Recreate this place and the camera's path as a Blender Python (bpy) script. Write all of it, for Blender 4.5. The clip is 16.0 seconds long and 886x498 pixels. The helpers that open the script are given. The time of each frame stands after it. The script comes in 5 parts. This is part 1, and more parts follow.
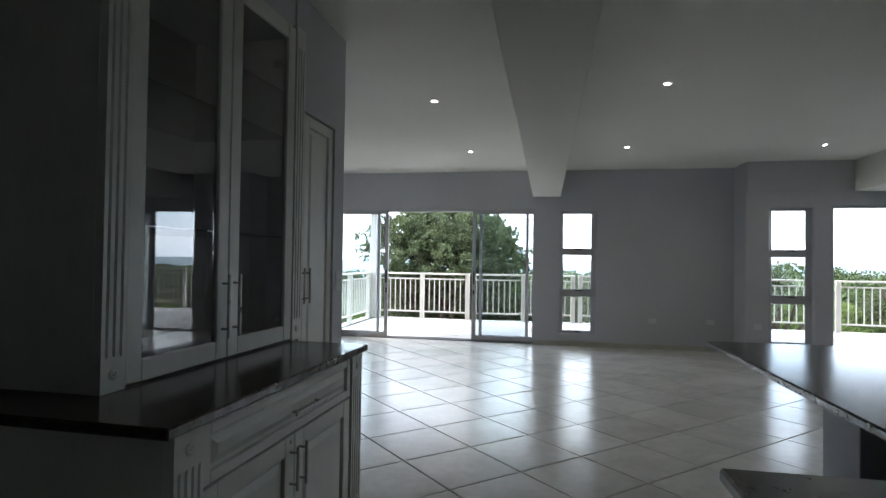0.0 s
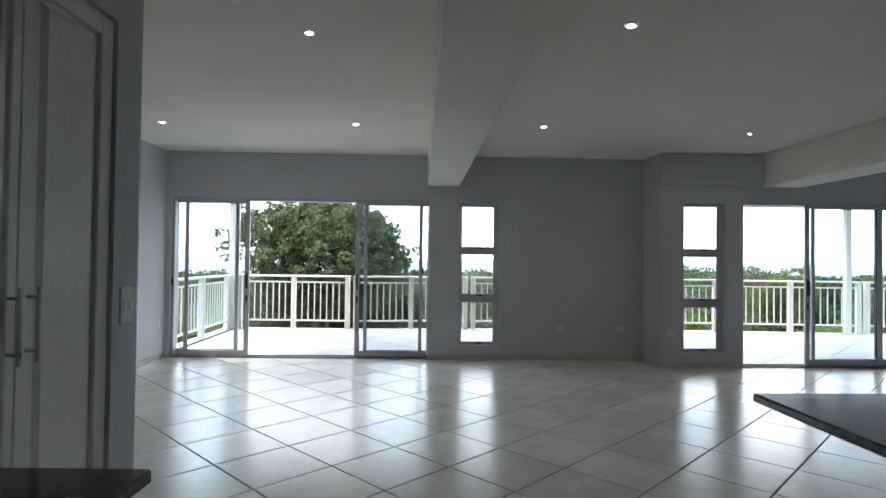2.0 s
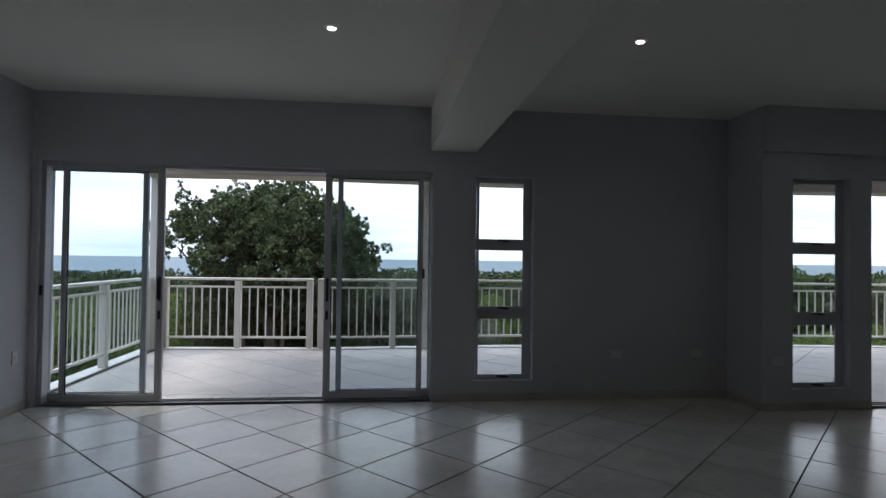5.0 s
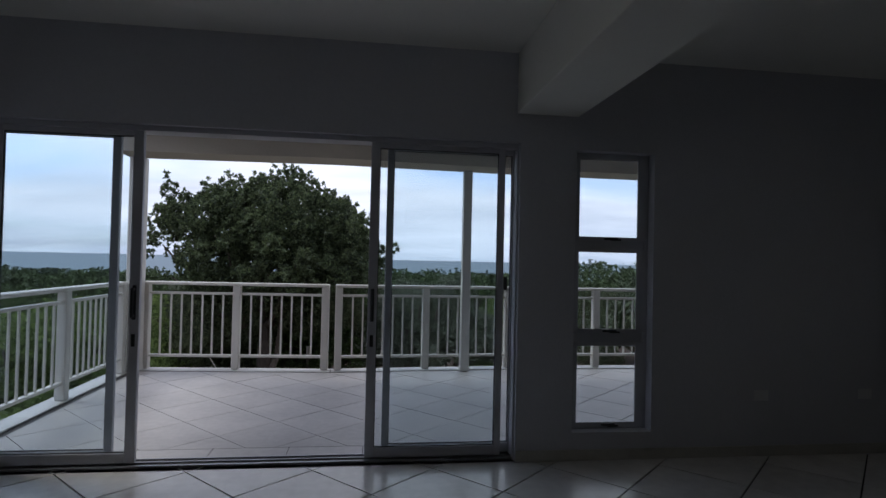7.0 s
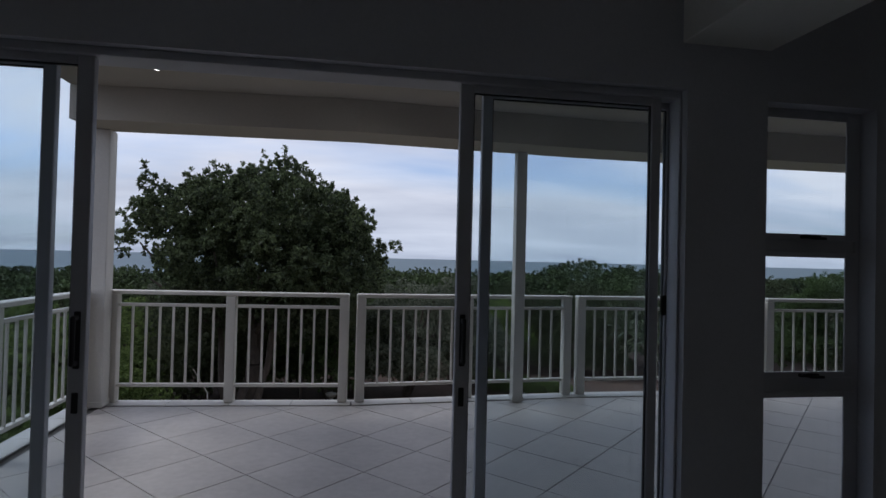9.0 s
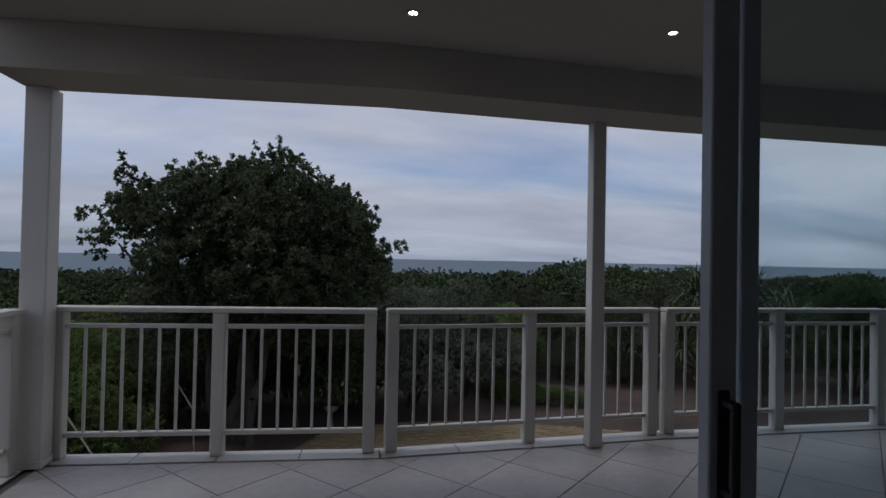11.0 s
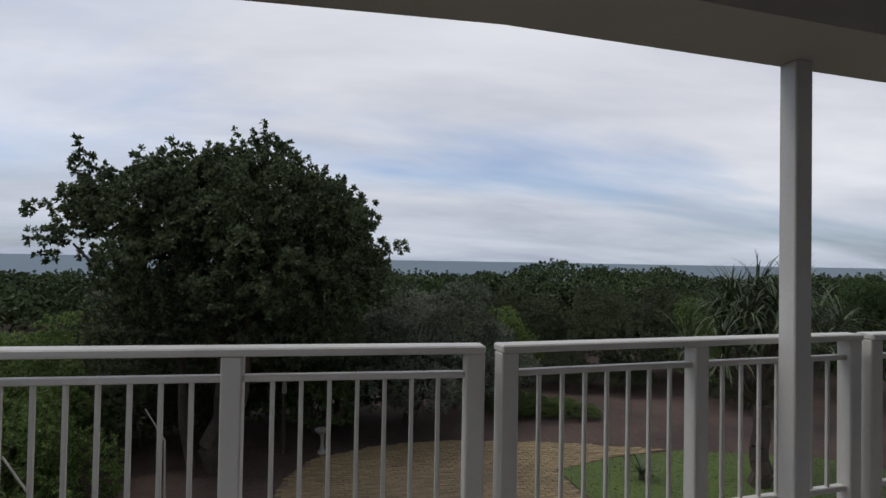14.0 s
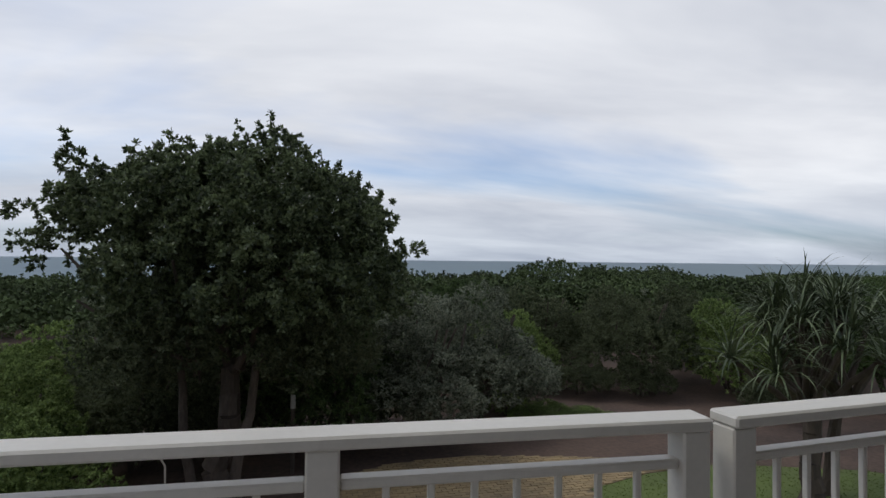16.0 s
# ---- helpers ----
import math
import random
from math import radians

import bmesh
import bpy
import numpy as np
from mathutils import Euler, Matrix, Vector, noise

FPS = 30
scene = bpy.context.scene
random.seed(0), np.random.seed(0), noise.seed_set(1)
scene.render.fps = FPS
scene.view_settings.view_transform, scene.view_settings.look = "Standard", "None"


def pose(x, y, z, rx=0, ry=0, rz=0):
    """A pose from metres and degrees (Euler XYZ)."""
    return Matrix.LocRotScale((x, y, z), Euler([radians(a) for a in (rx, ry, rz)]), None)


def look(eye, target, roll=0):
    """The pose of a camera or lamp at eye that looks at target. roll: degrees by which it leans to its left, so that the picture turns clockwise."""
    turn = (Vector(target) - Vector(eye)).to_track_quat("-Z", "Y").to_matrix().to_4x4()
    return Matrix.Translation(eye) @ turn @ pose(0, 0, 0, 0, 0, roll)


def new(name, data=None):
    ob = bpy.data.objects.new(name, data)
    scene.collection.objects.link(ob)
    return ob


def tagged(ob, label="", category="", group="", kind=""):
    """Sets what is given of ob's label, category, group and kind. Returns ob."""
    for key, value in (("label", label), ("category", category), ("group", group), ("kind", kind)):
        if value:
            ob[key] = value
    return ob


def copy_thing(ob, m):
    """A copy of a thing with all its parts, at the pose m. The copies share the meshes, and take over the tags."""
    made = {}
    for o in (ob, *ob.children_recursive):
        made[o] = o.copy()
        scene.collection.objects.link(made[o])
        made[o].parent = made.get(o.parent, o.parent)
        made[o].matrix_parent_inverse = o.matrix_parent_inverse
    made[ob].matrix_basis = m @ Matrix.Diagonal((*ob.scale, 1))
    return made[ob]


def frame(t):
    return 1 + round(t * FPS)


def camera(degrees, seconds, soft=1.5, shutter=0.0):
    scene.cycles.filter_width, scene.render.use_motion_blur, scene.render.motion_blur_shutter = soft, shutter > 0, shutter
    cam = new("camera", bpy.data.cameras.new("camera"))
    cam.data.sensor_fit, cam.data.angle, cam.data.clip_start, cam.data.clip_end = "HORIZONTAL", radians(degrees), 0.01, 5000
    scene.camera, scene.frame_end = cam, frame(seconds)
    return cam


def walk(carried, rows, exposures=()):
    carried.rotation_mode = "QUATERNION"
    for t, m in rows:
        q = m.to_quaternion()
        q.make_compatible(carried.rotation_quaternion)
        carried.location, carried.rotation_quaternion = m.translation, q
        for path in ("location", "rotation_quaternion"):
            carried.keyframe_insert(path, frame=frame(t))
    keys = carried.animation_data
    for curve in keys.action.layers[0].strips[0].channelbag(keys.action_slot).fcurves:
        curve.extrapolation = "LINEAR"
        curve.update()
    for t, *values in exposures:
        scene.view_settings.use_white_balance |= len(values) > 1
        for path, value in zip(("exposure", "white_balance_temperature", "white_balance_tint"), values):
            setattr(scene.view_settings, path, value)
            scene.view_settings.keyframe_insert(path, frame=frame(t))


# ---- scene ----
# camera and walk
cam = camera(76.8, 16.0)
PATH = [
    (0, (0.042, 0.165, 1.351), (-0.324, 2.131, 1.387), 0.8),
    (0.5, (-0.109, 0.467, 1.361), (-0.357, 2.452, 1.396), 0.8),
    (1, (-0.188, 0.799, 1.365), (-0.259, 2.797, 1.402), 0.8),
    (1.5, (-0.216, 1.221, 1.385), (-0.196, 3.221, 1.421), 0.7),
    (2, (-0.26, 1.619, 1.376), (-0.185, 3.617, 1.412), 0.7),
    (2.5, (-0.308, 2.019, 1.375), (-0.165, 4.014, 1.411), 0.6),
    (3, (-0.333, 2.437, 1.378), (-0.172, 4.43, 1.414), 0.7),
    (3.5, (-0.408, 2.829, 1.386), (-0.228, 4.821, 1.424), 0.8),
    (4, (-0.463, 3.245, 1.369), (-0.265, 5.235, 1.404), 0.8),
    (6.5, (-1.049, 5.166, 1.353), (-0.8, 7.15, 1.389), 1.1),
    (7, (-1.178, 5.581, 1.367), (-0.916, 7.563, 1.404), 1.3),
    (7.5, (-1.334, 5.935, 1.382), (-1.058, 7.915, 1.418), 1.2),
    (8, (-1.434, 6.291, 1.363), (-1.142, 8.269, 1.398), 1.3),
    (8.5, (-1.516, 6.667, 1.384), (-1.211, 8.644, 1.415), 1.3),
    (9, (-1.617, 7.03, 1.397), (-1.299, 9.004, 1.429), 1.4),
    (11.5, (-1.977, 8.682, 1.411), (-1.606, 10.647, 1.446), 1.1),
    (12, (-2.078, 8.957, 1.421), (-1.678, 10.916, 1.459), 1.2),
    (12.5, (-2.117, 9.228, 1.421), (-1.706, 11.185, 1.457), 1.1),
    (13, (-2.166, 9.470, 1.424), (-1.756, 11.427, 1.463), 1.1),
    (13.5, (-2.282, 9.741, 1.415), (-1.850, 11.694, 1.451), 1.1),
    (14, (-2.402, 10.002, 1.417), (-1.947, 11.950, 1.454), 1.0),
    (14.5, (-2.480, 10.278, 1.444), (-2.031, 12.226, 1.482), 0.9),
    (15, (-2.569, 10.514, 1.462), (-2.132, 12.466, 1.494), 0.9),
    (15.5, (-2.676, 10.756, 1.459), (-2.225, 12.705, 1.493), 0.9),
    (16, (-2.772, 11.031, 1.479), (-2.290, 12.972, 1.515), 0.6),
]

EXPOSURES = [(0, 3.3, 6450, 4), (0.5, 2.95, 6450, 4), (1, 2.8, 6450, 4), (1.5, 3.05, 6450, 4), (2, 3.22, 6450, 4), (3, 2.68, 6450, 5), (3.5, 2.6, 6450, 5), (4.2, 2.05, 6400, 6), (5.3, 1.3, 6250, 8), (6.5, 0.8, 6100, 11), (8, 0.35, 6100, 11), (9, 0.05, 6100, 11), (10.5, -0.4, 6050, 11), (12, -0.65, 6050, 11), (13.5, -0.1, 6400, 9), (14.8, -0.02, 6450, 8), (16, 0.1, 6500, 7)]
walk(cam, [(t, look(eye, target, roll)) for t, eye, target, roll in PATH], EXPOSURES)

# ---- world and sun ----
SUN_EL, SUN_AZ = 58.0, -72.0
world = bpy.data.worlds.new("sky")
scene.world = world
world.use_nodes = True
wn = world.node_tree
wn.nodes.clear()


def wnode(kind, **inputs):
    n = wn.nodes.new(kind)
    for k, v in inputs.items():
        n.inputs[k.replace("_", " ")].default_value = v
    return n


def wlink(a, ao, b, bi):
    wn.links.new(a.outputs[ao], b.inputs[bi])


w_out, w_bg = wnode("ShaderNodeOutputWorld"), wnode("ShaderNodeBackground", Strength=1.0)
w_sky = wnode("ShaderNodeTexSky")
w_sky.sky_type, w_sky.sun_disc = "NISHITA", False
w_sky.sun_elevation, w_sky.sun_rotation = radians(SUN_EL), radians(SUN_AZ)
w_sky.air_density, w_sky.dust_density, w_sky.ozone_density = 1.0, 1.5, 1.5
w_blue = wnode("ShaderNodeVectorMath")
w_blue.operation = "MULTIPLY"
w_blue.inputs[1].default_value = (0.086, 0.104, 0.134)
wlink(w_sky, "Color", w_blue, 0)
# clouds lie on a flat layer: the direction divided by its rise
w_tc, w_sep = wnode("ShaderNodeTexCoord"), wnode("ShaderNodeSeparateXYZ")
wlink(w_tc, "Generated", w_sep, 0)
w_up = wnode("ShaderNodeMath")
w_up.operation, w_up.inputs[1].default_value = "MAXIMUM", 0.0
wlink(w_sep, "Z", w_up, 0)
w_den = wnode("ShaderNodeMath")
w_den.operation, w_den.inputs[1].default_value = "ADD", 0.16
wlink(w_up, 0, w_den, 0)
w_dx, w_dy, w_comb = wnode("ShaderNodeMath"), wnode("ShaderNodeMath"), wnode("ShaderNodeCombineXYZ")
w_dx.operation = w_dy.operation = "DIVIDE"
wlink(w_sep, "X", w_dx, 0), wlink(w_den, 0, w_dx, 1)
wlink(w_sep, "Y", w_dy, 0), wlink(w_den, 0, w_dy, 1)
wlink(w_dx, 0, w_comb, "X"), wlink(w_dy, 0, w_comb, "Y")
w_map = wnode("ShaderNodeMapping")
w_map.inputs["Location"].default_value = (3.1, 1.4, 0.0)
w_map.inputs["Rotation"].default_value = (0, 0, radians(24))
w_map.inputs["Scale"].default_value = (0.34, 0.62, 1.0)
wlink(w_comb, 0, w_map, 0)
w_n1 = wnode("ShaderNodeTexNoise", Scale=0.62, Detail=6.0, Roughness=0.52, Distortion=0.5)
w_n2 = wnode("ShaderNodeTexNoise", Scale=1.7, Detail=5.0, Roughness=0.55, Distortion=0.3)
wlink(w_map, 0, w_n1, "Vector"), wlink(w_map, 0, w_n2, "Vector")
w_cov = wnode("ShaderNodeValToRGB")
w_cov.color_ramp.elements[0].position, w_cov.color_ramp.elements[1].position = 0.33, 0.55
w_gap = wnode("ShaderNodeMapping")
w_gap.vector_type = "TEXTURE"
w_gap.inputs["Location"].default_value = (0.95, 3.05, 0.0)
w_gap.inputs["Rotation"].default_value = (0, 0, radians(-18))
w_gap.inputs["Scale"].default_value = (1.5, 0.75, 1.0)
wlink(w_comb, 0, w_gap, 0)
w_len = wnode("ShaderNodeVectorMath")
w_len.operation = "LENGTH"
wlink(w_gap, 0, w_len, 0)
w_thin = wnode("ShaderNodeMapRange")
w_thin.interpolation_type = "SMOOTHSTEP"
w_thin.inputs["From Min"].default_value, w_thin.inputs["From Max"].default_value = 0.1, 1.3
w_thin.inputs["To Min"].default_value, w_thin.inputs["To Max"].default_value = -0.10, 0.04
wlink(w_len, "Value", w_thin, "Value")
w_sum = wnode("ShaderNodeMath")
w_sum.operation = "ADD"
wlink(w_n1, "Fac", w_sum, 0), wlink(w_thin, 0, w_sum, 1)
wlink(w_sum, 0, w_cov, 0)
w_tone = wnode("ShaderNodeValToRGB")
w_tone.color_ramp.elements[0].position, w_tone.color_ramp.elements[1].position = 0.30, 0.70
w_tone.color_ramp.elements[0].color = (0.55, 0.57, 0.65, 1)
w_tone.color_ramp.elements[1].color = (0.86, 0.86, 0.91, 1)
wlink(w_n2, "Fac", w_tone, 0)
w_mix = wnode("ShaderNodeMix")
w_mix.data_type = "RGBA"
wn.links.new(w_cov.outputs[0], w_mix.inputs["Factor"])
wn.links.new(w_blue.outputs[0], w_mix.inputs[6])
wn.links.new(w_tone.outputs[0], w_mix.inputs[7])
w_low = wnode("ShaderNodeMapRange")
w_low.interpolation_type = "SMOOTHSTEP"
w_low.inputs["From Min"].default_value, w_low.inputs["From Max"].default_value = -0.02, 0.20
wlink(w_up, 0, w_low, "Value")
w_haze = wnode("ShaderNodeMix")
w_haze.data_type = "RGBA"
w_haze.inputs[6].default_value, w_haze.inputs[7].default_value = (0.71, 0.76, 0.82, 1), (1, 1, 1, 1)
wn.links.new(w_low.outputs[0], w_haze.inputs["Factor"])
w_dim = wnode("ShaderNodeVectorMath")
w_dim.operation = "MULTIPLY"
wn.links.new(w_mix.outputs[2], w_dim.inputs[0])
wn.links.new(w_haze.outputs[2], w_dim.inputs[1])
wn.links.new(w_dim.outputs[0], w_bg.inputs["Color"])
wlink(w_bg, 0, w_out, 0)

sun = new("sun", bpy.data.lights.new("sun", "SUN"))
sun.data.energy, sun.data.angle, sun.data.color = 0.9, radians(18), (1.0, 0.96, 0.9)
sun_dir = Vector((math.cos(radians(SUN_EL)) * math.sin(radians(SUN_AZ)), math.cos(radians(SUN_EL)) * math.cos(radians(SUN_AZ)), math.sin(radians(SUN_EL))))
sun.matrix_world = look(sun_dir * 80, (0, 0, 0))


# ---- materials ----
def material(name, color, rough=0.5, metal=0.0, var=0.12, scale=3.0, fine=40.0, bump=0.0, second=None, island=0.0, obj_random=0.0, spec=0.5, rough_var=0.08, coat=0.0, bump_scale=None, stretch=(1, 1, 1)):
    """A painted or natural surface: colour that drifts at two scales, uneven gloss and fine relief."""
    m = bpy.data.materials.new(name)
    m.use_nodes = True
    nt = m.node_tree
    b = nt.nodes["Principled BSDF"]
    tc = nt.nodes.new("ShaderNodeTexCoord")
    mp = nt.nodes.new("ShaderNodeMapping")
    mp.inputs["Scale"].default_value = stretch
    geo = nt.nodes.new("ShaderNodeNewGeometry")
    nt.links.new(geo.outputs["Position"], mp.inputs["Vector"])
    n1, n2 = nt.nodes.new("ShaderNodeTexNoise"), nt.nodes.new("ShaderNodeTexNoise")
    n1.inputs["Scale"].default_value, n1.inputs["Detail"].default_value = scale, 4
    n2.inputs["Scale"].default_value, n2.inputs["Detail"].default_value = fine, 3
    nt.links.new(mp.outputs[0], n1.inputs["Vector"])
    nt.links.new(mp.outputs[0], n2.inputs["Vector"])
    ramp = nt.nodes.new("ShaderNodeValToRGB")
    c0 = tuple(c * (1 - var) for c in color)
    c1 = second or tuple(min(1, c * (1 + var)) for c in color)
    ramp.color_ramp.elements[0].position, ramp.color_ramp.elements[1].position = 0.32, 0.68
    ramp.color_ramp.elements[0].color, ramp.color_ramp.elements[1].color = (*c0, 1), (*c1, 1)
    add = nt.nodes.new("ShaderNodeMath")
    add.operation = "MULTIPLY_ADD"
    add.inputs[1].default_value = 0.4
    nt.links.new(n2.outputs["Fac"], add.inputs[0])
    sub = nt.nodes.new("ShaderNodeMath")
    sub.operation = "MULTIPLY_ADD"
    sub.inputs[1].default_value, sub.inputs[2].default_value = 0.75, -0.07
    nt.links.new(n1.outputs["Fac"], sub.inputs[0])
    nt.links.new(sub.outputs[0], add.inputs[2])
    last = add
    if island or obj_random:
        rnd = nt.nodes.new("ShaderNodeMath")
        rnd.operation = "MULTIPLY_ADD"
        rnd.inputs[1].default_value = island or obj_random
        if island:
            nt.links.new(geo.outputs["Random Per Island"], rnd.inputs[0])
        else:
            oi = nt.nodes.new("ShaderNodeObjectInfo")
            nt.links.new(oi.outputs["Random"], rnd.inputs[0])
        off = nt.nodes.new("ShaderNodeMath")
        off.operation = "SUBTRACT"
        off.inputs[1].default_value = 0.5 * (island or obj_random)
        nt.links.new(add.outputs[0], rnd.inputs[2])
        nt.links.new(rnd.outputs[0], off.inputs[0])
        last = off
    nt.links.new(last.outputs[0], ramp.inputs[0])
    nt.links.new(ramp.outputs[0], b.inputs["Base Color"])
    b.inputs["Metallic"].default_value = metal
    b.inputs["Specular IOR Level"].default_value = spec
    b.inputs["Coat Weight"].default_value = coat
    rr = nt.nodes.new("ShaderNodeMapRange")
    rr.inputs["To Min"].default_value, rr.inputs["To Max"].default_value = max(0.02, rough - rough_var), min(1, rough + rough_var)
    nt.links.new(n1.outputs["Fac"], rr.inputs["Value"])
    nt.links.new(rr.outputs[0], b.inputs["Roughness"])
    if bump:
        bp = nt.nodes.new("ShaderNodeBump")
        bp.inputs["Strength"].default_value, bp.inputs["Distance"].default_value = bump, 0.01
        if bump_scale:
            n3 = nt.nodes.new("ShaderNodeTexNoise")
            n3.inputs["Scale"].default_value, n3.inputs["Detail"].default_value = bump_scale, 2
            nt.links.new(mp.outputs[0], n3.inputs["Vector"])
            nt.links.new(n3.outputs["Fac"], bp.inputs["Height"])
        else:
            nt.links.new(n2.outputs["Fac"], bp.inputs["Height"])
        nt.links.new(bp.outputs[0], b.inputs["Normal"])
    return m


def leafy(m, share=0.48):
    """Lets part of the light through the leaf."""
    nt = m.node_tree
    out, b = nt.nodes["Material Output"], nt.nodes["Principled BSDF"]
    tr, mix = nt.nodes.new("ShaderNodeBsdfTranslucent"), nt.nodes.new("ShaderNodeMixShader")
    mix.inputs[0].default_value = share
    nt.links.new(b.inputs["Base Color"].links[0].from_socket, tr.inputs["Color"])
    nt.links.new(b.outputs[0], mix.inputs[1])
    nt.links.new(tr.outputs[0], mix.inputs[2])
    nt.links.new(mix.outputs[0], out.inputs["Surface"])
    return m


def glass_material(name, tint, gloss=0.02, base=0.035):
    """Clear pane: tinted see-through with a mirror sheen by Fresnel."""
    m = bpy.data.materials.new(name)
    m.use_nodes = True
    nt = m.node_tree
    nt.nodes.clear()
    out, mix = nt.nodes.new("ShaderNodeOutputMaterial"), nt.nodes.new("ShaderNodeMixShader")
    tr, gl, lw = nt.nodes.new("ShaderNodeBsdfTransparent"), nt.nodes.new("ShaderNodeBsdfGlossy"), nt.nodes.new("ShaderNodeLayerWeight")
    tr.inputs["Color"].default_value = (*tint, 1)
    gl.inputs["Roughness"].default_value = gloss
    lw.inputs["Blend"].default_value = 0.5
    power, scale = nt.nodes.new("ShaderNodeMath"), nt.nodes.new("ShaderNodeMath")
    power.operation, power.inputs[1].default_value = "POWER", 4.0
    scale.operation, scale.inputs[1].default_value, scale.inputs[2].default_value = "MULTIPLY_ADD", 0.8, base
    nt.links.new(lw.outputs["Facing"], power.inputs[0])
    nt.links.new(power.outputs[0], scale.inputs[0])
    nt.links.new(scale.outputs[0], mix.inputs[0])
    nt.links.new(tr.outputs[0], mix.inputs[1])
    nt.links.new(gl.outputs[0], mix.inputs[2])
    nt.links.new(mix.outputs[0], out.inputs[0])
    return m


def lamp_material(name, color, strength):
    m = bpy.data.materials.new(name)
    m.use_nodes = True
    b = m.node_tree.nodes["Principled BSDF"]
    b.inputs["Base Color"].default_value = (0.9, 0.9, 0.9, 1)
    b.inputs["Emission Color"].default_value = (*color, 1)
    b.inputs["Emission Strength"].default_value = strength
    return m


M_WALL = material("painted_plaster_grey", (0.58, 0.58, 0.61), 0.75, var=0.05, scale=0.8, fine=60, bump=0.12)
M_CEIL = material("painted_ceiling_white", (0.85, 0.84, 0.785), 0.85, var=0.03, scale=0.7, fine=70, bump=0.08)
M_TILE = material("glazed_floor_tile", (0.68, 0.66, 0.62), 0.22, var=0.12, spec=0.38, scale=2.6, fine=14, obj_random=0.25, rough_var=0.06, bump=0.02, bump_scale=3.0)
M_GROUT = material("dark_grout", (0.035, 0.034, 0.034), 0.9, var=0.25, scale=6, fine=90, bump=0.3)
M_SKIRT = material("skirting_tile", (0.50, 0.48, 0.43), 0.3, var=0.1, scale=3, fine=20)
M_DECKTILE = material("matt_deck_tile", (0.46, 0.43, 0.405), 0.48, var=0.14, scale=2.2, fine=18, obj_random=0.12, bump=0.1)
M_DECKGROUT = material("deck_grout", (0.16, 0.15, 0.14), 0.9, var=0.25, scale=6, fine=90, bump=0.3)
M_ALU = material("white_powder_coated_aluminium", (0.52, 0.52, 0.55), 0.38, var=0.05, scale=4, fine=120)
M_TRACK = material("anodised_track", (0.35, 0.35, 0.36), 0.4, metal=0.7, var=0.15, scale=10, fine=80)
M_BLACK = material("black_rubber_plastic", (0.02, 0.02, 0.022), 0.5, var=0.2)
M_RAIL = material("white_painted_rail", (0.60, 0.57, 0.515), 0.42, var=0.06, scale=3, fine=50, bump=0.06)
M_COLUMN = material("white_painted_column", (0.60, 0.575, 0.53), 0.6, var=0.06, scale=2, fine=50, bump=0.15)
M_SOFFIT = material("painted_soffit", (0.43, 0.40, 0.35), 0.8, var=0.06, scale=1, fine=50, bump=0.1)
M_CAB = material("cream_painted_wood", (0.74, 0.73, 0.69), 0.42, var=0.06, scale=2.5, fine=50, bump=0.05, stretch=(1, 1, 0.3))
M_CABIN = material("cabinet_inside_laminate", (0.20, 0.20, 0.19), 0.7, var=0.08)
M_GRANITE = material("polished_dark_granite", (0.072, 0.057, 0.049), 0.17, var=0.6, scale=26, fine=140, second=(0.105, 0.083, 0.071), rough_var=0.03)
M_STEEL = material("brushed_steel", (0.55, 0.54, 0.52), 0.3, metal=1.0, var=0.08, scale=20, fine=200)
M_DARK = material("dark_laminate", (0.03, 0.03, 0.034), 0.45, var=0.15)
M_ISLE = material("island_panel_paint", (0.36, 0.36, 0.38), 0.55, var=0.06, scale=2, fine=40)
M_PLATE = material("white_plastic_plate", (0.70, 0.70, 0.70), 0.4, var=0.03)
M_GLASS = glass_material("clear_window_glass", (0.94, 0.97, 0.98))
M_CABGLASS = glass_material("cabinet_glass", (0.72, 0.74, 0.76), 0.012, 0.09)
M_LAMP = lamp_material("lit_downlight", (1.0, 0.94, 0.85), 42.0)
M_SOIL = material("bare_soil_leaf_litter", (0.060, 0.037, 0.027), 0.95, var=0.5, scale=0.5, fine=9, second=(0.110, 0.070, 0.050), bump=0.5)
M_LAWN = material("lawn_green", (0.085, 0.115, 0.026), 0.9, var=0.18, scale=0.8, fine=9, bump=0.15, island=0.12)
M_GRASS = leafy(material("grass_blade", (0.105, 0.142, 0.034), 0.8, var=0.18, scale=0.8, fine=9, island=0.2, spec=0.2))
M_PAVER = material("tan_clay_paver", (0.255, 0.185, 0.095), 0.85, var=0.22, scale=0.9, fine=14, bump=0.3, island=0.3)
M_PAVEBED = material("paving_sand_bed", (0.14, 0.105, 0.065), 0.95, var=0.3, scale=3, fine=40)
M_SEA = material("sea_water", (0.060, 0.105, 0.135), 0.6, var=0.12, scale=0.004, fine=0.05, second=(0.095, 0.145, 0.170), bump=0.0, stretch=(0.3, 1, 1))
M_LEAF = material("glossy_dark_leaf", (0.064, 0.092, 0.040), 0.45, var=0.5, scale=0.9, fine=6, second=(0.142, 0.176, 0.084), island=0.6, spec=0.4)
M_LEAF_DEEP = material("matt_green_leaf", (0.058, 0.092, 0.034), 0.6, var=0.5, scale=0.5, fine=4, second=(0.115, 0.165, 0.062), island=0.4, spec=0.2)
M_LEAF_SILVER = material("silvery_leaf", (0.105, 0.125, 0.080), 0.55, var=0.4, scale=1.0, fine=6, second=(0.250, 0.270, 0.195), island=0.5, spec=0.2)
